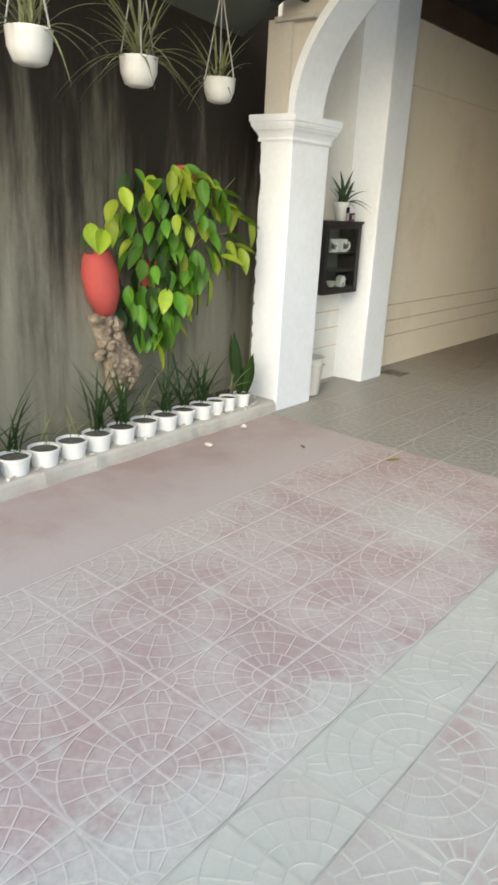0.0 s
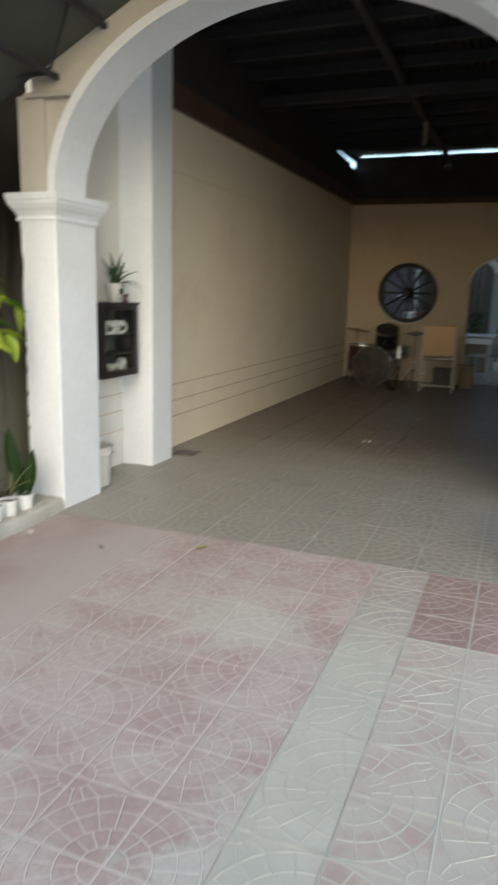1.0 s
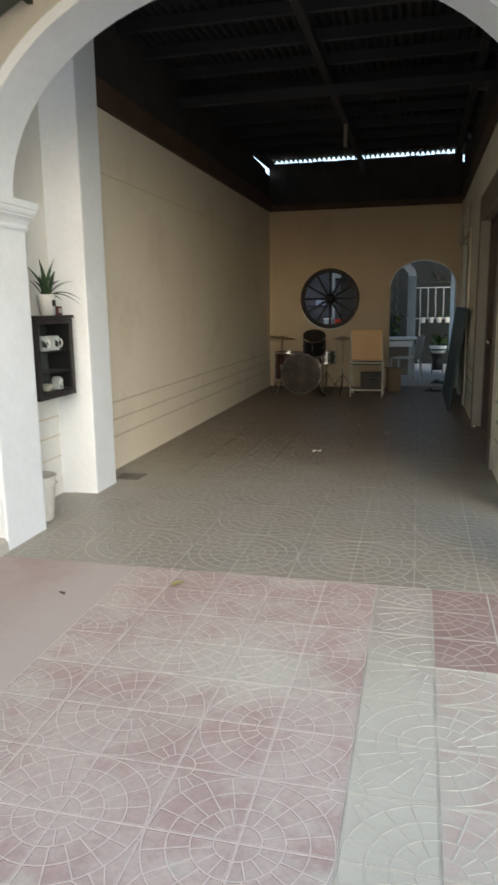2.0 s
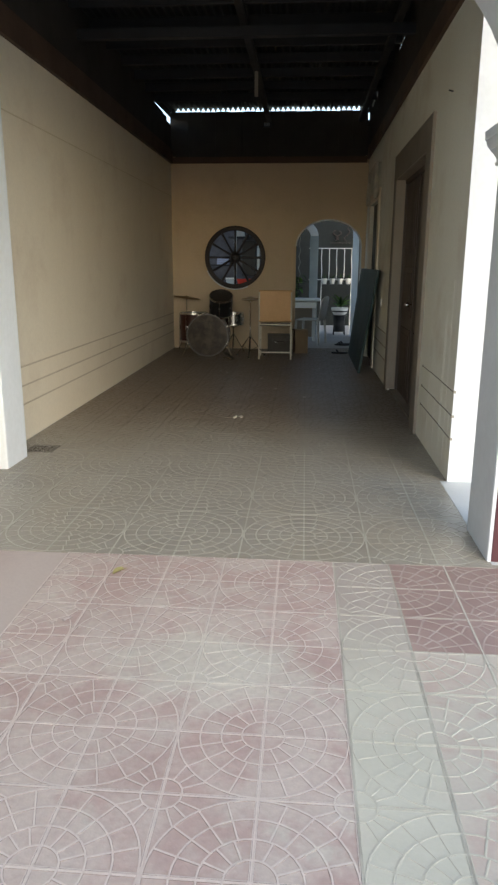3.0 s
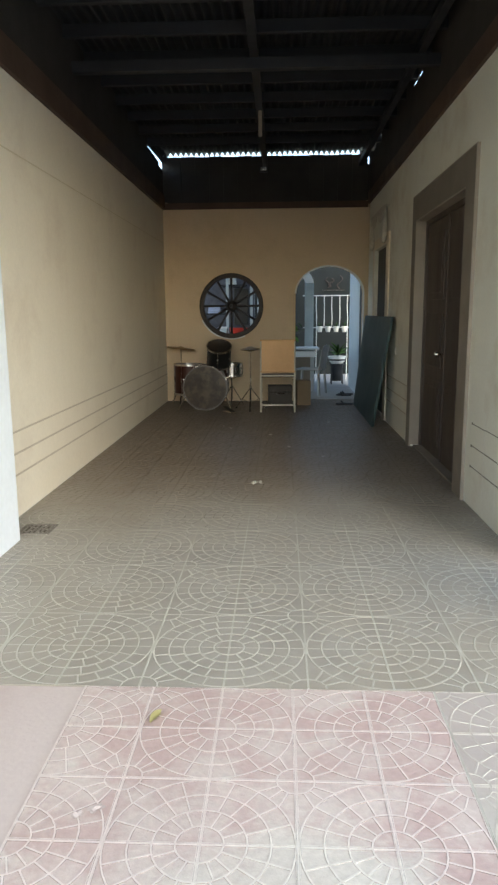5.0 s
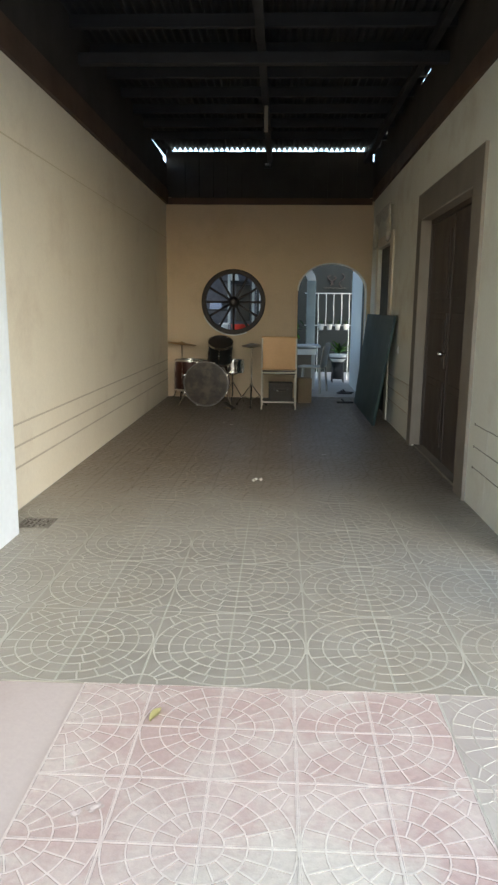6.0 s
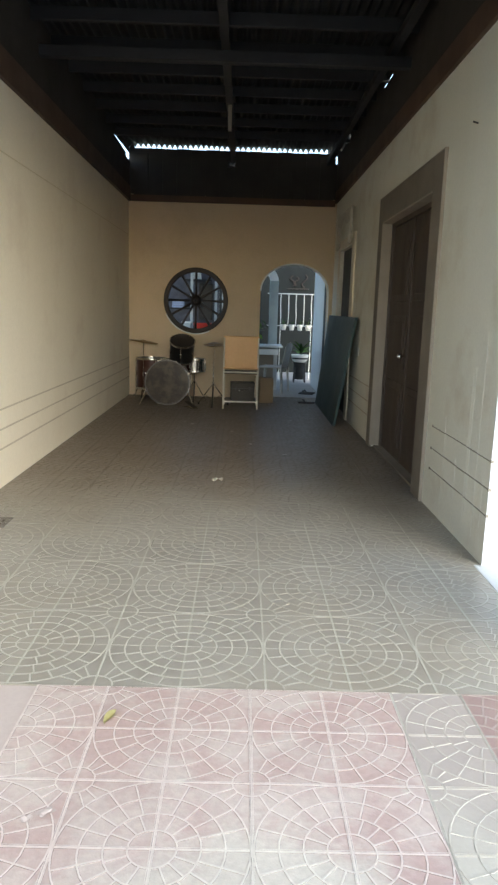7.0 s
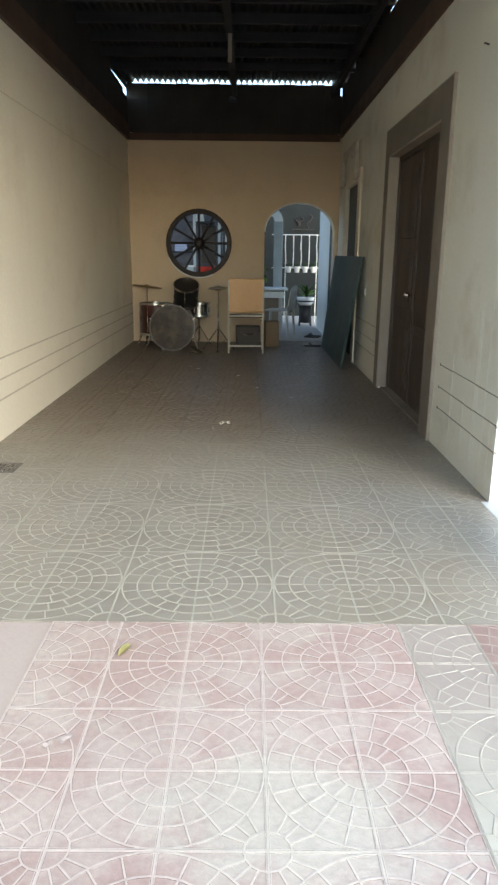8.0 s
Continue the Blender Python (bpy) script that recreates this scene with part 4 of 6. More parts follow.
# ---- drum kit ----
def drum(name, label, at, r, h, shell, head, axis, lugs=8, group=""):
    """A drum: shell, two heads, two hoops and its lugs. axis 'z' stands, 'y' lies with a head to the front."""
    t = thing(name, label, "drum", at, group=group)
    m = Matrix() if axis == "z" else Matrix.Rotation(radians(90), 4, "X")
    bm = B(); lathe(bm, [(r, -h / 2), (r, h / 2)], 40, m, cap=False)
    part("shell", bm, shell, t, smooth=True)
    for s in (-1, 1):
        bm = B(); lathe(bm, [(r * 0.985, s * (h / 2 + 0.002)), (r * 0.5, s * (h / 2 + 0.004)), (0.002, s * (h / 2 + 0.005))], 40, m)
        part("head", bm, head, t)
        bm = B(); lathe(bm, [(r * 0.985, s * (h / 2 - 0.012)), (r + 0.012, s * (h / 2 - 0.012)), (r + 0.012, s * (h / 2 + 0.014)), (r * 0.985, s * (h / 2 + 0.014)), (r * 0.985, s * (h / 2 - 0.012))], 40, m, cap=False)
        part("hoop", bm, M_CHROME if axis == "z" else M_IRON, t)
    for k in range(lugs):
        a = 2 * math.pi * (k + 0.5) / lugs
        p = Vector((math.cos(a) * (r + 0.014), math.sin(a) * (r + 0.014), 0))
        bm = B()
        rod(bm, m @ (p + Vector((0, 0, -h / 2))), m @ (p + Vector((0, 0, h / 2))), 0.004, seg=6)
        rod(bm, m @ (p * 0.985 + Vector((0, 0, -0.035))), m @ (p * 0.985 + Vector((0, 0, 0.035))), 0.012, seg=8)
        part("lug", bm, M_CHROME, t)
    return t


bass = drum("bass_drum", "bass drum with smoky head and dark red shell on the floor", (-1.09, 7.47, 0.315), 0.30, 0.34, M_DRUM, M_SKIN, "y")
for k in range(8):
    a = 2 * math.pi * (k + 0.5) / 8
    bm = B(); bar(bm, (0.32 * math.cos(a), -0.14, 0.32 * math.sin(a)), (0.317 * math.cos(a), -0.192, 0.317 * math.sin(a)), 0.022, 0.014)
    part("claw", bm, M_CHROME, bass)
bm = B(); lathe(bm, [(0.20, 0.1755), (0.203, 0.1765), (0.197, 0.1765), (0.20, 0.1755)], 40, Matrix.Rotation(radians(90), 4, "X"), cap=False)
part("head_ring", bm, M_SKINDARK, bass)
for s in (-1, 1):
    bm = B(); pipe(bm, [(s * 0.275, -0.10, -0.10), (s * 0.37, -0.24, -0.306)], 0.009)
    part("spur", bm, M_CHROME, bass)
tom = drum("rack_tom", "dark rack tom tilted above the bass drum", (-0.91, 7.46, 0.775), 0.165, 0.27, M_BLACK, M_SKINDARK, "z", 6)
tom.matrix_basis = pose(-0.90, 7.45, 0.765, 30, 5, 0)
bm = B(); pipe(bm, [(-0.98, 7.50, 0.60), (-0.98, 7.52, 0.68), (-0.95, 7.49, 0.74)], 0.012)
tagged(part("tom_mount", bm, M_CHROME), "chrome tom mount on the bass drum", "mount")
floor_tom = drum("floor_tom", "dark red floor tom on three legs against the wall", (-1.38, 7.88, 0.39), 0.215, 0.42, M_DRUM, M_SKINDARK, "z", 8)
for k in range(3):
    a = radians(60 + 120 * k)
    bm = B(); pipe(bm, [(0.23 * math.cos(a), 0.23 * math.sin(a), 0.08), (0.23 * math.cos(a), 0.23 * math.sin(a), -0.30), (0.255 * math.cos(a), 0.255 * math.sin(a), -0.384)], 0.006)
    part("leg", bm, M_CHROME, floor_tom)
snare = drum("snare_drum", "chrome snare drum on a stand behind the bass drum", (-0.745, 7.74, 0.535), 0.150, 0.16, M_DARKCHROME, M_SKIN, "z", 8)


def stand(name, label, at, height, spread, cym, tilt, extra=False):
    t = thing(name, label, "cymbal stand", at)
    bm = B(); rod(bm, (0, 0, 0.06), (0, 0, height), 0.010)
    part("pole", bm, M_CHROME, t)
    for k in range(3):
        a = radians(30 + 120 * k)
        bm = B()
        bar(bm, (0.01 * math.cos(a), 0.01 * math.sin(a), 0.30), (spread * math.cos(a), spread * math.sin(a), 0.015), 0.018, 0.008)
        bar(bm, (0.01 * math.cos(a), 0.01 * math.sin(a), 0.09), (spread * 0.55 * math.cos(a), spread * 0.55 * math.sin(a), 0.145), 0.012, 0.006)
        leg = part("leg", bm, M_CHROME, t)
        bm = B(); rod(bm, (spread * math.cos(a), spread * math.sin(a), 0.0), (spread * math.cos(a), spread * math.sin(a), 0.025), 0.014)
        part("rubber_foot", bm, M_STEEL, leg)
    bm = B(); rod(bm, (0, 0, 0.28), (0, 0, 0.33), 0.018)
    part("collar", bm, M_CHROME, t)
    for i in range(2 if extra else 1):
        mm = Matrix.Translation((0, 0, height - 0.03 + 0.028 * i)) @ Matrix.Rotation(radians(tilt), 4, "Y") @ (Matrix.Rotation(radians(180), 4, "X") if i == 0 and extra else Matrix())
        bm = B()
        prof = [(0.008, 0.022), (0.03, 0.02), (0.05, 0.009), (cym * 0.6, 0.004), (cym, -0.006)]
        lathe(bm, prof + [(r, z - 0.002) for r, z in prof[::-1]], 36, mm, cap=False)
        part("cymbal", bm, M_BRASS, t, "dull bronze cymbal", smooth=True)
    return t


stand("cymbal_stand", "chrome stand with a tilted bronze cymbal", (-1.54, 8.17, 0.0), 0.86, 0.17, 0.225, 7)
stand("hi_hat_stand", "chrome hi-hat stand with two bronze cymbals", (-0.46, 7.40, 0.0), 0.86, 0.24, 0.14, -2, True)
pedal = thing("bass_pedal", "metal bass drum pedal on the floor", "pedal", (-0.76, 7.12, 0.0), 35)
bm = B(); box(bm, -0.04, 0.04, -0.15, 0.10, 0.0, 0.012, 0.003)
part("base", bm, M_CHROME, pedal)
bm = B(); bar(bm, (0, -0.14, 0.02), (0, 0.09, 0.075), 0.06, 0.008)
part("footboard", bm, M_IRON, pedal)
bm = B()
for k in range(3):
    a = radians(30 + 120 * k)
    bar(bm, (0.008 * math.cos(a), 0.008 * math.sin(a), 0.30), (0.19 * math.cos(a), 0.19 * math.sin(a), 0.012), 0.014, 0.008)
    bar(bm, (0.01 * math.cos(a), 0.01 * math.sin(a), 0.40), (0.14 * math.cos(a), 0.14 * math.sin(a), 0.449), 0.012, 0.008)
rod(bm, (0, 0, 0.10), (0, 0, 0.42), 0.011)
ob = tagged(part("snare_stand", bm, M_CHROME), "chrome tripod stand under the snare drum", "stand")
ob.matrix_basis = pose(-0.745, 7.74, 0.0)
case = thing("equipment_case", "scuffed dark brown equipment case with a metal handle behind the chair", "case", (-0.05, 7.93, 0.0), 4)
bm = B(); box(bm, -0.17, 0.17, -0.11, 0.11, 0.012, 0.20, 0.008)
part("body", bm, M_CASE, case)
bm = B(); box(bm, -0.172, 0.172, -0.112, 0.112, 0.203, 0.29, 0.008)
part("lid", bm, M_CASE, case)
for x in (-0.10, 0.10):
    bm = B(); box(bm, x - 0.012, x + 0.012, -0.121, -0.1105, 0.18, 0.225, 0.003)
    part("latch", bm, M_IRON, case, "metal latch")
    for y in (-0.09, 0.09):
        bm = B(); rod(bm, (x, y, 0.0), (x, y, 0.0125), 0.012)
        part("foot", bm, M_BLACK, case)
bm = B(); pipe(bm, [(-0.06, -0.112, 0.185), (-0.055, -0.145, 0.18), (0.055, -0.145, 0.18), (0.06, -0.112, 0.185)], 0.009)
part("handle", bm, M_CHROME, case, "metal carrying handle")

# ---- chair with a tan panel back ----
ch = thing("chair", "cream metal chair with a tan wooden panel back", "chair", (-0.078, 7.12, 0.0))
for x in (-0.23, 0.23):
    bm = B(); pipe(bm, [(x, 0.0, 0.0), (x, 0.0, 0.52), (x, -0.01, 0.96)], 0.011, 8)
    part("leg", bm, M_CREAMMETAL, ch)
    bm = B(); pipe(bm, [(x, 0.40, 0.0), (x, 0.38, 0.47)], 0.011, 8)
    part("leg", bm, M_CREAMMETAL, ch)
    bm = B(); rod(bm, (x, 0.0, 0.25), (x, 0.39, 0.25), 0.008)
    part("stretcher", bm, M_CREAMMETAL, ch)
bm = B(); box(bm, -0.219, 0.219, -0.016, 0.006, 0.545, 0.965, 0.006)
part("backrest", bm, M_TAN, ch, "tan wooden panel")
for z in (0.553, 0.972):
    bm = B(); rod(bm, (-0.236, -0.008, z), (0.236, -0.008, z), 0.012)
    part("rail", bm, M_TAN, ch)
for z, r in ((0.50, 0.012), (0.10, 0.011)):
    bm = B(); rod(bm, (-0.236, -0.004, z), (0.236, -0.004, z), r)
    part("stretcher", bm, M_CREAMMETAL, ch)
bm = B(); box(bm, -0.225, 0.225, 0.012, 0.40, 0.475, 0.495, 0.006)
part("seat", bm, M_DOOR, ch)
box1 = thing("carton", "brown cardboard carton on the floor by the doorway", "box", (0.29, 7.95, 0.0), 8)
bm = B(); box(bm, -0.10, 0.10, -0.10, 0.10, 0.0, 0.36, 0.004)
part("body", bm, M_CARD, box1)
bm = B(); bar(bm, (-0.10, -0.10, 0.362), (-0.10, 0.10, 0.362), 0.10, 0.004)
part("flap", bm, M_CARD, box1)

# ---- glass-fronted wall cabinet in the recess ----
CY0, CY1, CZ0, CZ1, CXF = 0.73, 1.21, 0.755, 1.275, -1.675
cab = thing("wall_cabinet", "small black wall cabinet with a glass door and white mugs", "cabinet")
bm = B()
box(bm, -1.879, CXF - 0.02, CY0, CY0 + 0.018, CZ0, CZ1)
box(bm, -1.879, CXF - 0.02, CY1 - 0.018, CY1, CZ0, CZ1)
box(bm, -1.879, CXF - 0.02, CY0 + 0.018, CY1 - 0.018, CZ0, CZ0 + 0.045)
box(bm, -1.879, CXF - 0.02, CY0 + 0.018, CY1 - 0.018, CZ1 - 0.018, CZ1)
part("body", bm, M_CABINET, cab)
bm = B(); box(bm, -1.879, -1.87, CY0 + 0.0185, CY1 - 0.0185, CZ0 + 0.0455, CZ1 - 0.0185)
part("back_panel", bm, M_CABBACK, cab, "back panel toned green grey for the pane's reflection")
bm = B(); box(bm, -1.879, CXF + 0.012, CY0 - 0.012, CY1 + 0.012, CZ1 + 0.001, CZ1 + 0.02, 0.004)
part("top", bm, M_CABINET, cab)
for z in (0.915, 1.054):
    bm = B(); box(bm, -1.869, CXF - 0.03, CY0 + 0.019, CY1 - 0.019, z, z + 0.012)
    part("shelf", bm, M_CABINET, cab)
bm = B()
f = 0.035
box(bm, CXF - 0.018, CXF, CY0, CY0 + f, CZ0, CZ1)
box(bm, CXF - 0.018, CXF, CY1 - f, CY1, CZ0, CZ1)
box(bm, CXF - 0.018, CXF, CY0 + f, CY1 - f, CZ0, CZ0 + f)
box(bm, CXF - 0.018, CXF, CY0 + f, CY1 - f, CZ1 - f, CZ1)
cdoor = part("door", bm, M_CABINET, cab)
bm = B(); box(bm, CXF - 0.011, CXF - 0.007, CY0 + f, CY1 - f, CZ0 + f, CZ1 - f)
pane = part("pane", bm, M_GLASS, cdoor, "clear glass pane")
pane.visible_shadow = False


def mug(at, rz, r=0.036, h=0.085):
    t = thing("mug", "white printed mug on a shelf of the black cabinet", "mug", at, rz, group="mugs in the cabinet")
    bm = B(); lathe(bm, [(r * 0.92, 0.0), (r, 0.01), (r, h), (r - 0.003, h), (r - 0.004, 0.006), (0.002, 0.005)], 24)
    part("cup", bm, M_PLASTIC, t, smooth=True)
    bm = B(); pipe(bm, [(r - 0.002, 0, h * 0.8), (r + 0.02, 0, h * 0.75), (r + 0.026, 0, h * 0.5), (r + 0.018, 0, h * 0.25), (r - 0.002, 0, h * 0.2)], 0.005)
    part("handle", bm, M_PLASTIC, t)
    bm = B()
    for k, (a0, a1, z0, z1) in enumerate(((-50, -5, 0.25, 0.75), (-5, 18, 0.45, 0.62))):
        for a in range(a0, a1, 9):
            v = [bm.verts.new(((r + 0.001) * math.cos(radians(q)), (r + 0.001) * math.sin(radians(q)), h * z)) for q, z in ((a, z0), (a + 9, z0), (a + 9, z1 - 0.006 * (a - a0)), (a, z1 - 0.006 * (a - a0)))]
            bm.faces.new(v)
    part("print", bm, M_BLACK, t, "dark printed motif")


for y, a in ((0.905, -20), (1.03, 10)):
    mug((-1.735, y, 1.0662), a, 0.042, 0.095)
dish = thing("small_bowl", "small dull white bowl on the cabinet's lower shelf", "bowl", (-1.74, 0.93, CZ0 + 0.0455))
bm = B(); lathe(bm, [(0.018, 0.0), (0.034, 0.02), (0.040, 0.045), (0.037, 0.045), (0.030, 0.02), (0.002, 0.006)], 20)
part("bowl", bm, M_CREAMMETAL, dish, smooth=True)
hs = thing("house_ornament", "small white ceramic house on the cabinet's lower shelf", "ornament", (-1.73, 1.05, CZ0 + 0.0455))
bm = B(); box(bm, -0.025, 0.025, -0.03, 0.03, 0.0, 0.052, 0.002)
part("walls", bm, M_PLASTIC, hs)
bm = B()
v = [bm.verts.new(p) for p in ((-0.028, -0.036, 0.0525), (0.028, -0.036, 0.0525), (0.028, 0.036, 0.0525), (-0.028, 0.036, 0.0525), (-0.028, 0.0, 0.085), (0.028, 0.0, 0.085))]
for f in ((0, 3, 2, 1), (0, 1, 5, 4), (2, 3, 4, 5), (0, 4, 3), (1, 2, 5)):
    bm.faces.new([v[k] for k in f])
part("roof", bm, M_PLASTIC, hs)
bm = B(); box(bm, 0.0252, 0.0268, -0.008, 0.008, 0.006, 0.030)
part("door", bm, M_BLACK, hs)
cp = thing("white_pot_plant", "small plant in a white printed pot on the cabinet", "potted plant", (-1.755, 1.02, CZ1 + 0.02))
bm = B(); lathe(bm, [(0.042, 0.0), (0.062, 0.13), (0.066, 0.135), (0.060, 0.138), (0.055, 0.12), (0.002, 0.118)], 24)
part("pot", bm, M_PLASTIC, cp, "white pot with a dark printed mark", smooth=True)
bm = B(); box(bm, 0.055, 0.0595, -0.02, 0.02, 0.06, 0.10)
part("mark", bm, M_BLACK, cp)


def blade(bm, base, yaw, length, rise, width, n=7):
    """An arching strap leaf with a fold along its middle."""
    d = Vector((math.cos(yaw), math.sin(yaw), 0))
    s = Vector((-math.sin(yaw), math.cos(yaw), 0))
    base = Vector(base)
    rows = []
    for i in range(n + 1):
        u = i / n
        p = base + d * length * (u ** 1.1) * math.cos(rise * (1 - 0.3 * u)) + Vector((0, 0, length * (math.sin(rise) * u * 1.3 - (1.35 - math.sin(rise) * 0.9) * u * u * math.cos(rise))))
        w = width * (0.55 + 0.9 * u * (1 - u) * 2) * (1 - u ** 3) + 0.0006
        rows.append((bm.verts.new(p - s * w), bm.verts.new(p - Vector((0, 0, w * 0.5))), bm.verts.new(p + s * w)))
    for a, b in zip(rows, rows[1:]):
        bm.faces.new((a[0], a[1], b[1], b[0]))
        bm.faces.new((a[1], a[2], b[2], b[1]))


rng = random.Random(5)
bm = B()
for k in range(22):
    blade(bm, (rng.uniform(-0.02, 0.02), rng.uniform(-0.02, 0.02), 0.12), rng.uniform(0, 6.28), rng.uniform(0.12, 0.24), rng.uniform(0.45, 1.45), 0.015)
part("leaves", bm, M_TUFT, cp, "grey green strap leaves")
pf = thing("trinket_box", "tiny reddish trinket on the black cabinet", "ornament", (-1.73, 1.135, CZ1 + 0.02))
bm = B(); box(bm, -0.012, 0.012, -0.025, 0.025, 0.0, 0.06, 0.003)
part("body", bm, M_MAROON, pf)
bm = B(); box(bm, 0.0125, 0.014, -0.016, 0.016, 0.014, 0.046)
part("face", bm, M_PAPER, pf)

# ---- garden strip: wall, kerb, soil ----
def askew(bm, near, far, y0, y1, z0, z1, n=1):
    """A long block between two lines that run along y."""
    for k in range(n):
        ya, yb = y0 + (y1 - y0) * k / n, y0 + (y1 - y0) * (k + 1) / n
        v = [bm.verts.new(p) for z in (z0, z1) for p in ((far(ya), ya, z), (near(ya), ya, z), (near(yb), yb, z), (far(yb), yb, z))]
        for f in ((3, 2, 1, 0), (4, 5, 6, 7), (0, 1, 5, 4), (1, 2, 6, 5), (2, 3, 7, 6), (3, 0, 4, 7)):
            bm.faces.new([v[i] for i in f])


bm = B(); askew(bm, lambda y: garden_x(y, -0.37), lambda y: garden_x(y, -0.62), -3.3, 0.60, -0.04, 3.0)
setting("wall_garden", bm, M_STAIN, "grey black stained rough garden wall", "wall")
# the kerb is a broad worn ledge, on which the pots stand
bm = B()
rg = random.Random(61)
rows = []
for k in range(81):
    y = -6.4 + (YA0 - 0.002 + 6.4) * k / 80
    w = rg.uniform(-0.008, 0.008)
    rows.append([bm.verts.new((kerb_x(y, o + (w if o > -0.15 else 0)), y, z)) for o, z in ((-0.22, -0.04), (-0.22, 0.078), (-0.036, 0.0785), (-0.014 + 0.4 * w, 0.076 + 0.3 * w), (-0.003, 0.060), (0.003, 0.028), (0.004, -0.04))])
for p, q in zip(rows, rows[1:]):
    for k in range(7):
        bm.faces.new((p[k], p[(k + 1) % 7], q[(k + 1) % 7], q[k]))
bm.faces.new(rows[0][::-1])
bm.faces.new(rows[-1])
setting("kerb", bm, M_KERB, "low broad worn concrete kerb of the planting strip", "kerb")
bm = B(); askew(bm, lambda y: kerb_x(y, -0.221), lambda y: garden_x(y, -0.371), -3.3, YA0 - 0.002, -0.04, 0.07)
setting("planting_bed", bm, M_SOIL, "dark soil of the narrow planting strip", "soil")


def strap_pot(y, kind, seed, size):
    rng = random.Random(seed)
    x = kerb_x(y, -0.095)
    t = thing("flower_pot", "small white plastic pot with grassy leaves on the kerb", "potted plant", (x, y, 0.0788), rng.uniform(0, 360), group="white pots along the kerb")
    r = size * rng.uniform(0.98, 1.0)
    bm = B(); lathe(bm, [(r * 0.80, 0.0), (r * 0.94, 0.076), (r * 1.0, 0.078), (r * 1.02, 0.092), (r * 0.93, 0.093), (r * 0.90, 0.078), (0.002, 0.076)], 26)
    part("pot", bm, M_PLASTIC, t, smooth=False)
    bm = B(); lathe(bm, [(r * 0.895, 0.0785), (r * 0.5, 0.084), (0.002, 0.086)], 16)
    part("soil", bm, M_POTSOIL, t)
    bm = B()
    if kind == "grass":
        for k in range(rng.randint(14, 24)):
            blade(bm, (rng.uniform(-0.03, 0.03), rng.uniform(-0.03, 0.03), 0.11), rng.uniform(0, 6.28), rng.uniform(0.15, 0.34), rng.uniform(0.7, 1.45), 0.0065)
        part("leaves", bm, M_LEAFDARK, t, "dark grassy leaves")
    elif kind == "dry":
        for k in range(6):
            blade(bm, (rng.uniform(-0.03, 0.03), rng.uniform(-0.03, 0.03), 0.11), rng.uniform(0, 6.28), rng.uniform(0.12, 0.30), rng.uniform(0.5, 1.4), 0.004)
        part("leaves", bm, M_BLADE, t, "sparse dry leaves")
    else:
        for k in range(5):
            a = rng.uniform(0, 6.28)
            L, w = rng.uniform(0.26, 0.44), rng.uniform(0.042, 0.054)
            d = Vector((0.22 * math.cos(a), 0.22 * math.sin(a), 1)).normalized()
            s = d.cross(Vector((math.sin(a), -math.cos(a), 0.3))).normalized()
            rows = []
            for i in range(8):
                u = i / 7
                p = Vector((0.02 * math.cos(a), 0.02 * math.sin(a), 0.10)) + d * L * u
                ww = w * (0.5 + 1.6 * u * (1 - u) * 1.3) * (1 - u ** 4) + 0.001
                rows.append((bm.verts.new(p - s * ww), bm.verts.new(p + d.cross(s) * ww * 0.35), bm.verts.new(p + s * ww)))
            for q, r2 in zip(rows, rows[1:]):
                bm.faces.new((q[0], q[1], r2[1], r2[0]))
                bm.faces.new((q[1], q[2], r2[2], r2[1]))
        part("leaves", bm, M_LEAFDARK, t, "stiff upright sword leaves")


POT_Y = (-2.335, -2.16, -1.985, -1.81, -1.635, -1.465, -1.29, -1.115, -0.945, -0.785, -0.625, -0.485, -0.36, -0.215)
POT_KIND = ("grass", "grass", "grass", "dry", "dry", "grass", "grass", "dry", "grass", "grass", "grass", "dry", "dry", "sword")
for k, (y, kind) in enumerate(zip(POT_Y, POT_KIND)):
    strap_pot(y, kind, 102 + k, (0.083, 0.076)[y > -0.9] if y < -0.55 else 0.061)


# pale pebbles and husks lying between the pots
rg = random.Random(44)
bm = B()
for k in range(170):
    y = rg.uniform(-2.9, 0.03)
    r = rg.uniform(0.006, 0.016)
    m = Matrix.Translation((kerb_x(y, rg.uniform(-0.21, -0.02)), y, 0.0785 + r * 0.4)) @ Matrix.Rotation(rg.uniform(0, 3), 4, "Z") @ Matrix.Rotation(rg.uniform(0, 1), 4, "X")
    lathe(bm, [(0.001, -r * 0.6), (r * 0.8, -r * 0.3), (r * 1.1, r * 0.1), (r * 0.5, r * 0.5), (0.001, r * 0.6)], 6, m)
tagged(part("pebbles", bm, M_PEBBLE), "pale pebbles and husks between the white pots", "pebbles", kind="stuff")

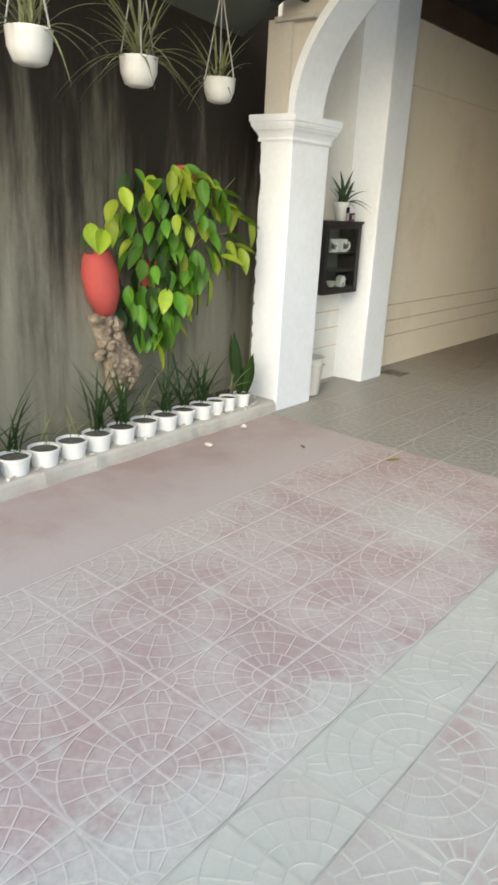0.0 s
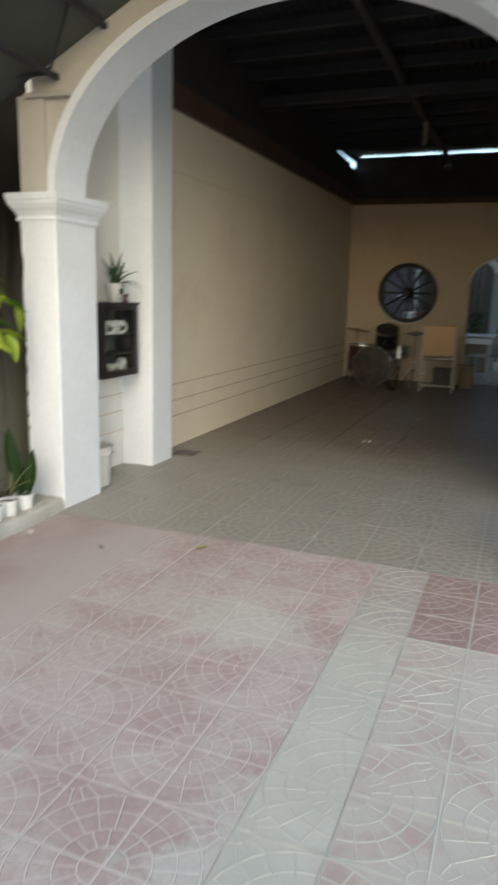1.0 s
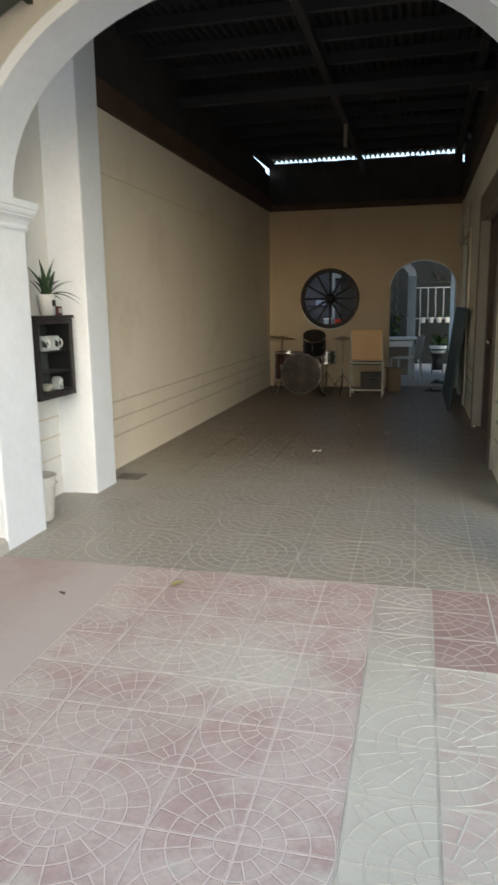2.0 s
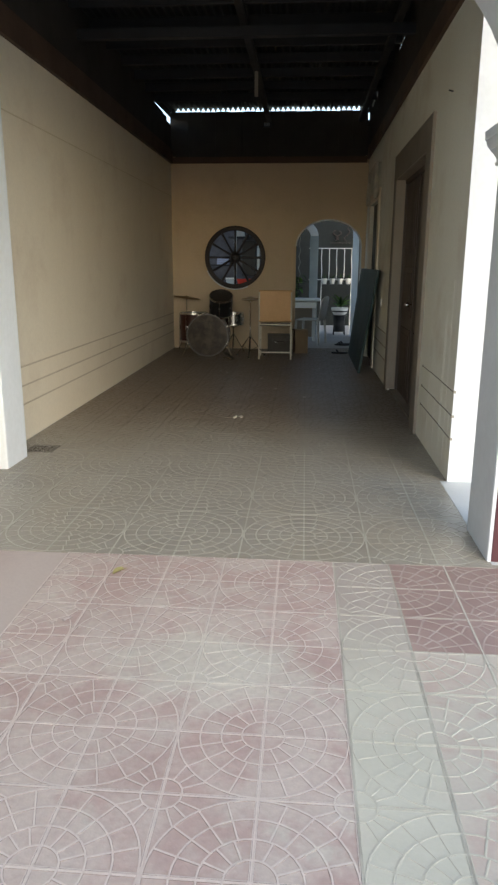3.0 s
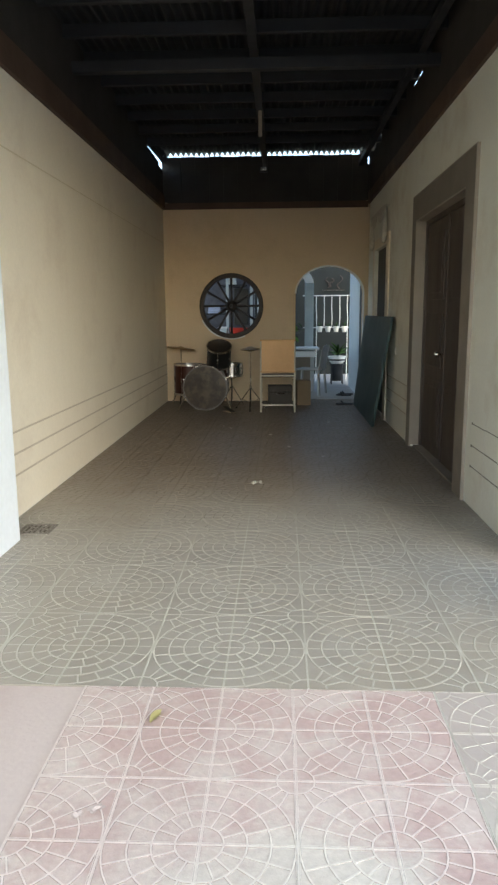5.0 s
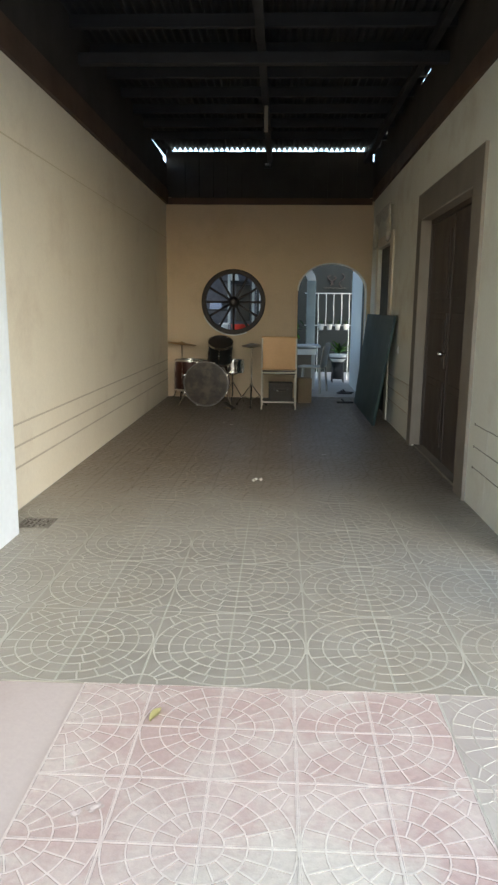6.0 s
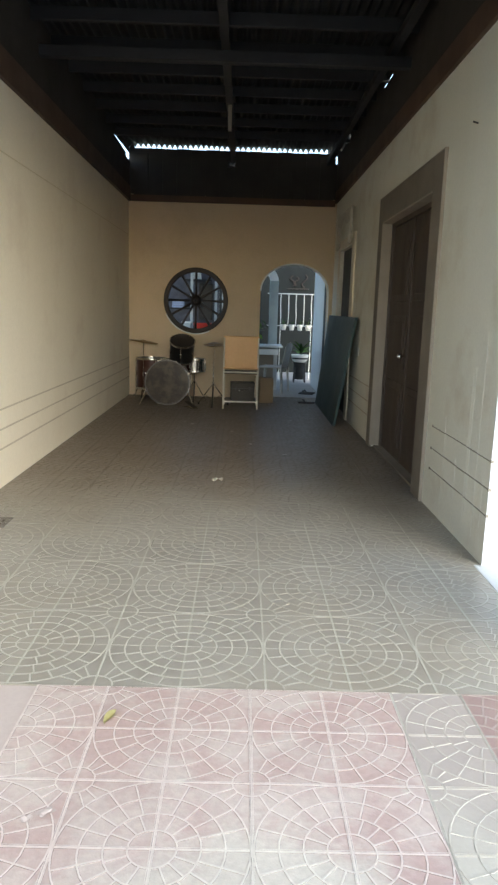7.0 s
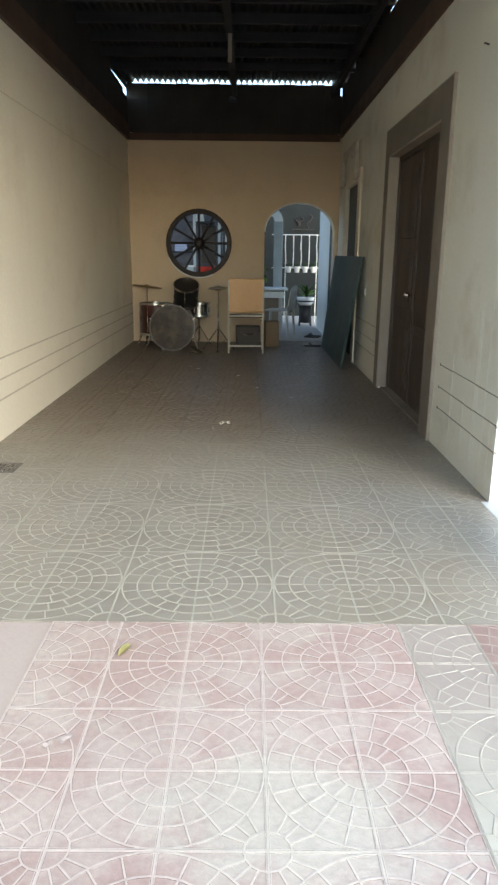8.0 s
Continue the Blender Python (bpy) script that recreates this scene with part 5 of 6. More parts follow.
# ---- hanging pots with spider plants ----
def hanging_pot(at, top, r, seed, n, spread):
    rng = random.Random(seed)
    t = thing("hanging_pot", "white hanging pot with a trailing spider plant", "hanging plant", at, rng.uniform(0, 90), group="hanging pots")
    bm = B(); lathe(bm, [(r * 0.45, -r * 0.74), (r * 0.70, -r * 0.62), (r * 0.92, -0.1 * r), (r * 0.96, r * 0.55), (r * 0.99, r * 0.62), (r * 0.94, r * 0.63), (r * 0.9, r * 0.4), (0.002, r * 0.4)], 28)
    part("pot", bm, M_DIMPOT, t, smooth=True)
    for k in range(3):
        a = 2 * math.pi * k / 3
        bm = B(); rod(bm, (r * math.cos(a), r * math.sin(a), r * 0.58), (0, 0, top), 0.004, seg=5)
        part("cord", bm, M_STRING, t)
    bm = B(); pipe(bm, [(0, 0, top - 0.01), (0.0, 0, top + 0.04), (0.014, 0, top + 0.06), (0.02, 0, top + 0.04)], 0.004)
    part("hook", bm, M_IRON, t)
    bm = B()
    for k in range(n):
        blade(bm, (rng.uniform(-0.03, 0.03), rng.uniform(-0.03, 0.03), r * 0.42), rng.uniform(0, 6.28), rng.uniform(0.18, spread), rng.uniform(0.3, 1.35), 0.0055, 10)
    part("leaves", bm, M_BLADE, t, "striped arching leaves")
    return t


hanging_pot((-1.50, -0.68, 1.964), 0.47, 0.088, 1, 24, 0.33)
hanging_pot((-1.42, -1.32, 1.953), 0.50, 0.092, 2, 52, 0.42)
hanging_pot((-1.39, -1.918, 1.952), 0.50, 0.097, 3, 42, 0.46)
# angle iron frame of the canopy, from which the pots hang
fr = thing("canopy_frame", "dark angle iron frame under the canopy", "frame", kind="structure")
for a, b in (((-1.52, 0.10, 2.55), (-1.34, -2.4, 2.55)), ((-1.20, 0.10, 2.78), (-1.02, -2.4, 2.78))):
    bm = B(); bar(bm, a, b, 0.03, 0.03)
    part("rail", bm, M_STEEL, fr)
for k in range(5):
    y = 0.0 - 0.5 * k
    bm = B(); bar(bm, (-1.52 + 0.072 * (0.1 - y) , y, 2.55), (-1.20 + 0.072 * (0.1 - y), y - 0.25, 2.78), 0.014, 0.014)
    part("brace", bm, M_STEEL, fr)
    bm = B(); bar(bm, (-2.05 + 0.08 * (0.1 - y), y, 2.55), (-1.52 + 0.072 * (0.1 - y), y, 2.55), 0.02, 0.02)
    part("cross_bar", bm, M_STEEL, fr)


# ---- leafy plant in red clay wall pots ----
def leaf_mesh(name, material, length=0.132, width=0.038):
    bm = B()
    n = 8
    rows = []
    for i in range(n + 1):
        u = i / n
        w = width * math.sin(math.pi * min(1, u * 0.97 + 0.03)) ** 0.75 * (1.15 - 0.45 * u) if i < n else 0.0008
        z = -0.03 * u * u
        x = length * u
        rows.append([bm.verts.new((x, -w, z + 0.010 * (w / width))), bm.verts.new((x, -w * 0.5, z + 0.002)), bm.verts.new((x, 0, z - 0.004)), bm.verts.new((x, w * 0.5, z + 0.002)), bm.verts.new((x, w, z + 0.010 * (w / width)))])
    for a, b in zip(rows, rows[1:]):
        for k in range(4):
            bm.faces.new((a[k], a[k + 1], b[k + 1], b[k]))
    return finish(bm, name, material, True)


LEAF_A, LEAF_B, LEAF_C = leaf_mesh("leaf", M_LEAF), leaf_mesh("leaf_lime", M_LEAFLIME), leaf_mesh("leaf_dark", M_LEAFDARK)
PY, PZ = -0.78, 1.16
pw = garden_x(PY, -0.37)
plant = thing("wall_plant", "lush green leafy plant spilling from red clay wall pots", "plant", (pw, PY, 0.0))
for dy, dz, r, h, lean in ((-0.45, 0.93, 0.104, 0.36, 10), (-0.04, 0.93, 0.085, 0.24, 0), (0.105, 1.51, 0.06, 0.15, 0)):
    bm = B()
    lathe(bm, [(0.02, -h / 2), (r * 0.6, -h * 0.42), (r * 0.92, -h * 0.15), (r, h * 0.2), (r * 0.80, h * 0.40), (r * 0.66, h / 2), (r * 0.60, h / 2), (r * 0.58, h * 0.42), (0.002, h * 0.42)], 28, Matrix.Translation((r * 0.95 + (0.12 if dz > 1.3 else 0.0), dy, dz)) @ Matrix.Rotation(radians(lean), 4, "X"))
    part("clay_pot", bm, M_TERRA, plant, "red clay pot", smooth=True)
rng = random.Random(11)
bm = B()
for k in range(16):
    a, b = rng.uniform(-0.45, 0.5), rng.uniform(-0.25, 0.4)
    pipe(bm, [(0.1, a * 0.4, PZ - 0.1), (0.16, a * 0.7, PZ + b * 0.5), (0.24, a, PZ + b)], 0.004, 5, 0.5)
part("stems", bm, M_BLADE, plant)
bm = B()
stem_rng, rng = rng, random.Random(12)
for k in range(90):
    a, z = rng.gauss(-0.33, 0.048), rng.uniform(0.30, 0.76)
    r = rng.uniform(0.016, 0.036)
    lathe(bm, [(0.002, -r * 0.8), (r * 0.8, -r * 0.4), (r, r * 0.1), (r * 0.6, r * 0.6), (0.002, r * 0.8)], 7, Matrix.Translation((rng.uniform(0.08, 0.13), a - 0.35 * (z - 0.47), z)) @ Matrix.Rotation(rng.uniform(0, 3), 4, "X"))
for k in range(12):
    a = rng.uniform(-0.42, -0.24)
    pipe(bm, [(0.05, a - 0.08, 0.76), (0.07 + rng.uniform(-.02, .03), a - 0.05 + rng.uniform(-.03, .03), 0.60), (0.09 + rng.uniform(-.02, .03), a + rng.uniform(-.04, .04), 0.45), (0.06, a + 0.05 + rng.uniform(-.03, .03), 0.29)], 0.036, 8, 0.75)
part("root_mass", bm, M_BARK, plant, "pale mottled root mass")
rng = stem_rng


def wall_leaf(x, y, z, yaw, tilt, roll, s, mesh):
    if y < -0.36 and z < 1.22:
        return  # the large clay pot hangs clear of the leaves
    ob = new("leaf", mesh)
    ob.parent = plant
    ob.matrix_basis = pose(x, y, z, 0, 0, yaw) @ pose(0, 0, 0, roll, tilt, 0) @ Matrix.Diagonal((s, s * rng.uniform(0.8, 1.05), s, 1))


# the dense middle, then the pale young leaves round its outline
for k in range(215):
    v = rng.uniform(-1, 1)
    half = 0.43 * math.sqrt(max(0.05, 1 - (v * 0.9 - 0.12) ** 2)) * (0.62 if v < -0.3 else 1.0)
    dy = -0.05 + 0.09 * v + half * max(-1.25, min(1.25, rng.gauss(0, 0.62)))
    dz = 0.45 * v - 0.06
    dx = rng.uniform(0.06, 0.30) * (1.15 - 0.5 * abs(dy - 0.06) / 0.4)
    # leaves near the wall go dark for the clump's inner shade, others at random
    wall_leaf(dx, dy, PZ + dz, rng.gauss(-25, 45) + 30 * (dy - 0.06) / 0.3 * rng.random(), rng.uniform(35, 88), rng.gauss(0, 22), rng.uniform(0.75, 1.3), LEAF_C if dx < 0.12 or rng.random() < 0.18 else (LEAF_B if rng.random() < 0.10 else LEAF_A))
for k in range(42):
    a = radians(rng.uniform(-40, 220))
    dy, dz = -0.03 + 0.52 * math.cos(a) * rng.uniform(0.75, 1.12), 0.05 + 0.36 * math.sin(a) * rng.uniform(0.8, 1.05)
    wall_leaf(rng.uniform(0.12, 0.30), dy, PZ + dz, 70 * math.cos(a) + rng.gauss(0, 25), rng.uniform(-10, 70), rng.gauss(0, 25), rng.uniform(0.9, 1.35), LEAF_B if rng.random() < 0.75 else LEAF_A)
for dy, dz in ((0.74, 0.12), (0.66, -0.04), (0.55, 0.24), (-0.54, 0.10), (-0.56, 0.02), (0.26, -0.26), (0.10, -0.34), (0.36, -0.20), (0.06, 0.42), (0.20, 0.36), (-0.60, 0.0), (-0.40, 0.14), (0.04, -0.42), (0.0, -0.52), (-0.08, -0.56), (0.16, -0.30)):
    wall_leaf(0.22, dy - 0.08, PZ + dz, rng.uniform(-40, 60), rng.uniform(35, 80), rng.gauss(0, 20), rng.uniform(1.1, 1.45), LEAF_B)

# ---- beyond the doorway: the patio ----
# added post whose dark colour gives the dark line at the jamb
bm = B(); box(bm, AX1 + 0.014, AX1 + 0.06, YB + 0.203, 8.998, 0.0, 2.6, 0.004)
setting("patio_dark_post", bm, M_STEEL, "added dark post that draws the dark line beside the doorway", "door")
bm = B(); box(bm, -3.0, 4.0, YB + 0.252, 14.5, -0.044, 0.0)
setting("patio_floor", bm, M_PATIOFLOOR, "pale worn patio floor in daylight", "floor")
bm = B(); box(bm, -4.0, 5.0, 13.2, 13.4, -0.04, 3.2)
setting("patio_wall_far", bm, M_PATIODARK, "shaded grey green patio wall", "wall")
# added out of view: keeps daylight off the patio
bm = B(); box(bm, -4.0, 5.0, YB + 0.21, 10.9, 2.95, 3.0)
setting("patio_dimming_roof", bm, M_BOARD, "unseen dark board roof added to dim the patio", "roof")
bm = B(); box(bm, AX1 + 0.012, AX1 + 0.20, 9.0, 10.6, -0.04, 2.9)
setting("patio_wall_side", bm, M_JAMB, "white patio wall beside the doorway", "wall")
bm = B(); box(bm, 0.42, 0.58, 11.0, 11.18, 0.0, 1.88, 0.01)
pp = thing("patio_pillar", "pale blue white square patio pillar", "pillar", kind="structure")
part("shaft", bm, M_PILLARGREY, pp)
bm = B()
inner, outer = arch_points(-0.9, 1.325, 0.40, 1.881, 28)[14:], arch_points(-0.9, 1.478, 0.56, 1.881, 28)[14:]
ring = [[bm.verts.new((x, y, z)) for (x, z), y in ((i, 11.01), (o, 11.01), (o, 11.17), (i, 11.17))] for i, o in zip(inner, outer)]
for p, q in zip(ring, ring[1:]):
    for k in range(4):
        bm.faces.new((p[k], p[(k + 1) % 4], q[(k + 1) % 4], q[k]))
bm.faces.new(ring[0]); bm.faces.new(ring[-1][::-1])
bmesh.ops.recalc_face_normals(bm, faces=list(bm.faces))
part("arch", bm, M_WHITE, pp, "white arch springing from the pillar")

table = thing("patio_table", "table with a white cloth edge on the patio", "table", (0.12, 9.95, 0.0))
bm = B(); box(bm, -0.62, 0.50, -0.30, 0.30, 0.715, 0.745, 0.006)
part("tabletop", bm, M_JAMB, table)
bm = B(); box(bm, -0.60, 0.43, -0.295, 0.28, 0.59, 0.69, 0.006)
part("apron", bm, M_JAMB, table)
for x in (-0.56, 0.39):
    for y in (-0.25, 0.24):
        bm = B(); box(bm, x - 0.025, x + 0.025, y - 0.025, y + 0.025, 0.0, 0.59, 0.004)
        part("leg", bm, M_PATIO, table)
bm = B(); box(bm, -0.59, 0.36, 0.02, 0.045, 0.05, 0.589)
part("back_panel", bm, M_SURROUND, table, "grey brown board under the tabletop")
pch = thing("plastic_chair", "grey plastic chair on the patio by the doorway", "chair", (0.45, 9.27, 0.0), 72)
bm = B(); box(bm, -0.21, 0.21, -0.20, 0.20, 0.41, 0.435, 0.01)
part("seat", bm, M_CHAIRGREY, pch)
bm = B()
vv = [[bm.verts.new((0.21 * math.sin(radians(a)), -0.20 - 0.03 * math.cos(radians(a)) - 0.06 * z, 0.42 + 0.40 * z - (0.06 * z * abs(math.sin(radians(a))) ** 3))) for a in range(-90, 91, 15)] for z in (0, 0.33, 0.66, 1.0)]
for r0, r1 in zip(vv, vv[1:]):
    for k in range(len(r0) - 1):
        bm.faces.new((r0[k], r0[k + 1], r1[k + 1], r1[k]))
bk = part("backrest", bm, M_CHAIRGREY, pch, smooth=True)
sm = bk.modifiers.new("thickness", "SOLIDIFY")
sm.thickness = 0.012
for x in (-0.20, 0.20):
    for y in (-0.19, 0.19):
        bm = B(); bar(bm, (x * 1.1, y * 1.15, 0.0), (x, y, 0.42), 0.035, 0.03)
        part("leg", bm, M_CHAIRGREY, pch)

rail = thing("patio_railing", "white iron railing hung with small pots", "railing")
bm = B(); rod(bm, (0.40, 11.6, 1.665), (1.35, 11.6, 1.665), 0.009)
part("rail", bm, M_PLASTIC, rail)
bm = B(); rod(bm, (0.40, 11.6, 1.05), (1.35, 11.6, 1.05), 0.008)
part("rail", bm, M_PLASTIC, rail)
for k in range(5):
    x = 0.663 + 0.151 * k
    bm = B(); pipe(bm, [(x, 11.6, 0.0 if k in (0, 4) else 1.05), (x + 0.006, 11.6, 1.25), (x - 0.006 + 0.01 * (k % 2), 11.6, 1.45), (x, 11.6, 1.665)], 0.008)
    part("bar", bm, M_PLASTIC, rail)
for k in range(4):
    x = 0.727 + 0.159 * k
    t = thing("rail_pot", "small white pot with a succulent on the railing", "potted plant", (x, 11.50, 0.965), group="pots on the patio railing")
    bm = B(); lathe(bm, [(0.04, 0.0), (0.055, 0.10), (0.06, 0.11), (0.05, 0.112), (0.045, 0.09), (0.002, 0.09)], 18)
    part("pot", bm, M_PLASTIC, t, smooth=True)
    bm = B(); rg = random.Random(40 + k)
    for i in range(14):
        blade(bm, (0, 0, 0.09), rg.uniform(0, 6.28), rg.uniform(0.06, 0.14), rg.uniform(0.6, 1.4), 0.009)
    part("leaves", bm, M_LEAFDARK, t)
    bm = B(); pipe(bm, [(0, 0.04, 0.10), (0, 0.085, 0.11), (0, 0.10, 0.085)], 0.004)
    part("hook", bm, M_PLASTIC, t)
orn = thing("hanging_ornament", "curled dark iron wall ornament above the railing", "ornament", (1.11, 13.18, 1.97))
for x0, h, flip in ((-0.12, 0.22, 1), (-0.05, 0.18, -1), (0.13, 0.28, -1)):
    bm = B()
    pipe(bm, [(x0 + flip * 0.055 * math.sin(0.52 * a), -0.02, h * (a / 12 - 0.45)) for a in range(0, 13)], 0.014, 6)
    part("curl", bm, M_WHEEL, orn)
bm = B(); box(bm, -0.24, 0.24, -0.008, 0.019, -0.16, -0.14)
part("mount_bar", bm, M_BLACK, orn)
ps = thing("plant_stand", "tall dark plant stand on the patio", "plant stand", (1.03, 11.0, 0.0))
ps.scale.z = 0.875
bm = B(); lathe(bm, [(0.02, 0.42), (0.14, 0.42), (0.14, 0.44), (0.02, 0.44)], 22)
part("top", bm, M_STEEL, ps)
bm = B(); lathe(bm, [(0.002, 0.07), (0.095, 0.07), (0.115, 0.415), (0.002, 0.418)], 22)
part("drum_body", bm, M_STEEL, ps, smooth=True)
for k in range(4):
    a = radians(45 + 90 * k)
    bm = B(); rod(bm, (0.15 * math.cos(a), 0.15 * math.sin(a), 0), (0.125 * math.cos(a), 0.125 * math.sin(a), 0.42), 0.011)
    part("leg", bm, M_STEEL, ps)
bp = thing("bowl_plant", "broad leaved plant in a pale striped bowl", "potted plant", (1.03, 11.0, 0.3851))
bp.scale = (1.13, 1.13, 1.2)
bm = B(); lathe(bm, [(0.09, 0.0), (0.13, 0.04), (0.145, 0.10), (0.15, 0.12), (0.135, 0.12), (0.12, 0.08), (0.002, 0.08)], 26)
part("bowl", bm, M_PLASTIC, bp, smooth=True)
bm = B(); lathe(bm, [(0.138, 0.05), (0.1445, 0.075)], 26, cap=False)
part("stripe", bm, M_BLACK, bp)
rg = random.Random(77)
for k in range(13):
    ob = new("leaf", LEAF_C if k % 2 else LEAF_A)
    ob.parent = bp
    s = rg.uniform(1.0, 1.5)
    ob.matrix_basis = pose(rg.uniform(-.04, .04), rg.uniform(-.04, .04), 0.10 + rg.uniform(0, 0.06), 0, 0, 28 * k + rg.uniform(-15, 15)) @ pose(0, 0, 0, 0, rg.uniform(-62, -5), 0) @ Matrix.Diagonal((s * 1.5, s * 0.62, s, 1))
# trailing plant behind the pillar and the things seen through the wheel
tp = thing("trailing_plant", "dark trailing plant on a string beside the patio pillar", "plant", (0.22, 11.09, 0.0))
bm = B()
pipe(bm, [(0.02 * math.sin(3 * i), 0.0, 2.16 - 0.11 * i) for i in range(12)], 0.006, 5)
pipe(bm, [(-0.12 + 0.02 * math.sin(2 * i + 1), 0.0, 2.23 - 0.11 * i) for i in range(11)], 0.006, 5)
part("strings", bm, M_STRING, tp)
rg = random.Random(9)
for k in range(40):
    ob = new("leaf", LEAF_C if k % 4 else LEAF_A)
    ob.parent = tp
    ob.matrix_basis = pose(rg.uniform(-0.22, 0.08), rg.uniform(-.1, .1), rg.uniform(0.75, 1.15), 0, 0, rg.uniform(0, 360)) @ pose(0, 0, 0, 0, rg.uniform(-20, 70), 0)
pc2 = thing("red_tub", "red plastic tub on a patio shelf", "tub", (-0.83, 10.9, 0.859))
bm = B(); lathe(bm, [(0.12, 0.0), (0.17, 0.20), (0.18, 0.21), (0.16, 0.21), (0.11, 0.02), (0.002, 0.02)], 24)
part("tub", bm, M_RED, pc2, smooth=True)
for x, y, w, h, z, mm, nm, lb in ((-1.12, 10.95, 0.16, 0.20, 0.859, M_PATIO, "crate", "pale blue grey plastic crate on the patio shelf"), (-0.95, 12.4, 0.30, 1.0, 0.0, M_STEEL, "dark_cupboard", "dark metal cupboard against the patio wall")):
    t = thing(nm, lb, "storage", (x, y, z))
    bm = B(); box(bm, -w / 2, w / 2, -0.14, 0.14, 0.0, h, 0.012)
    part("body", bm, mm, t)
    bm = B(); box(bm, -w / 2 - 0.01, w / 2 + 0.01, -0.15, 0.15, h + 0.0005, h + 0.03, 0.006)
    part("lid", bm, M_PLASTIC if mm is M_PATIO else mm, t)
sh = thing("patio_shelf", "pale shelf unit on the patio", "shelf", (-0.8, 10.95, 0.0))
for z in (0.28, 0.83):
    bm = B(); box(bm, -0.55, 0.55, -0.22, 0.22, z, z + 0.028, 0.004)
    part("board", bm, M_PATIO, sh)
for x in (-0.53, 0.53):
    for y in (-0.2, 0.2):
        bm = B(); box(bm, x - 0.018, x + 0.018, y - 0.018, y + 0.018, 0.0, 0.83)
        part("post", bm, M_PATIO, sh)
for x, z, w, h, y, mm, nm, lb, ct in ((-1.32, 1.34, 0.24, 0.13, 11.4, M_LAUNDRY, "folded_cloth", "folded pale blue cloth on a wall ledge", "cloth"), (-0.99, 1.88, 0.20, 0.13, 11.4, M_PLASTIC, "white_box", "small white box on a wall ledge", "box")):
    t = thing(nm, lb, ct, (x, y, z))
    bm = B()
    for i in range(3):
        box(bm, -w / 2 + 0.004 * i, w / 2 - 0.006 * i, -0.1, 0.1, h * i / 3, h * (i + 1) / 3 - 0.003, 0.008)
    part("stack", bm, mm, t)
for x0, x1, z in ((-1.60, -1.08, 1.31), (-1.20, -0.70, 1.85)):
    bm = B(); box(bm, x0, x1, 11.27, 11.55, z, z + 0.029, 0.003)
    tagged(part("ledge_board", bm, M_STEEL), "dark board ledge on the patio partition", "shelf", kind="structure")
bm = B(); box(bm, -1.75, -0.55, 11.551, 11.60, 0.0, 2.75)
setting("patio_partition", bm, M_PARTITION, "grey violet plaster partition on the patio", "wall")
for x in (-1.06, -0.60):
    bm = B(); box(bm, x - 0.02, x + 0.03, 11.18, 11.23, 0.86, 2.6, 0.005)
    tagged(part("patio_post", bm, M_PATIO), "pale slender patio post", "post", kind="structure")
bm = B(); box(bm, -0.93, -0.66, 11.30, 11.54, 1.12, 1.80, 0.01)
tagged(part("meter_box", bm, M_BLACK), "dark box hung on the patio partition", "box")
pil2 = thing("patio_pillar", "pale blue white square patio pillar", "pillar", kind="structure")
bm = B(); box(bm, -2.2, -1.95, 11.0, 11.26, 0.0, 2.6, 0.01)
part("shaft", bm, M_PATIO, pil2)
pil3 = thing("slatted_screen", "white slatted screen standing on the patio", "screen", (-0.42, 12.2, 0.0))
for k in range(5):
    bm = B(); box(bm, -0.16 + 0.08 * k - 0.012, -0.16 + 0.08 * k + 0.012, -0.012, 0.012, 0.0, 2.2)
    part("slat", bm, M_PATIO, pil3)
for z in (0.2, 1.1, 2.15):
    bm = B(); box(bm, -0.18, 0.18, -0.024, -0.0125, z, z + 0.04)
    part("cross_rail", bm, M_PATIO, pil3)


def sandal(at, rz):
    t = thing("sandal", "dark rubber sandal lying on the floor by the doorway", "shoe", at, rz, group="sandals by the doorway")
    bm = B()
    pts = [(0.045 * math.sin(2 * math.pi * i / 20) * (1.0 + 0.18 * math.cos(2 * math.pi * i / 20)), 0.125 * math.cos(2 * math.pi * i / 20)) for i in range(20)]
    lo = [bm.verts.new((x, y, 0.0)) for x, y in pts]
    hi = [bm.verts.new((x, y, 0.022)) for x, y in pts]
    for k in range(20):
        bm.faces.new((lo[k], lo[(k + 1) % 20], hi[(k + 1) % 20], hi[k]))
    bm.faces.new(lo[::-1])
    bm.faces.new(hi)
    part("sole", bm, M_STEEL, t)
    bm = B(); pipe(bm, [(-0.045, 0.02, 0.02), (-0.02, 0.05, 0.055), (0.02, 0.05, 0.055), (0.045, 0.02, 0.02)], 0.010)
    part("strap", bm, M_STEEL, t)


sandal((0.99, 9.06, 0.0), 75)
sandal((1.03, 9.20, 0.0), 85)
sandal((0.90, 7.92, 0.0), 88)

# ---- litter on the floor ----
bm = B()
rg = random.Random(3)
vv = [[bm.verts.new((0.03 * (i - 2) + rg.uniform(-.006, .006), 0.022 * (j - 1.5) + rg.uniform(-.005, .005), 0.004 + rg.uniform(0, 0.03))) for j in range(4)] for i in range(5)]
for i in range(4):
    for j in range(3):
        bm.faces.new((vv[i][j], vv[i + 1][j], vv[i + 1][j + 1], vv[i][j + 1]))
ob = tagged(part("paper_scrap", bm, M_PAPER), "crumpled white paper scrap on the floor", "litter")
ob.matrix_basis = pose(-0.23, 3.03, 0.0, 0, 0, 30) @ Matrix.Diagonal((0.6, 0.8, 0.9, 1))
ob = tagged(new("fallen_leaf", leaf_mesh("fallen_leaf", M_YELLOW, 0.13, 0.017)), "fallen yellow leaf on the red tiles", "leaf")
ob.matrix_basis = pose(-0.47, -0.24, 0.012, 0, 0, 72)
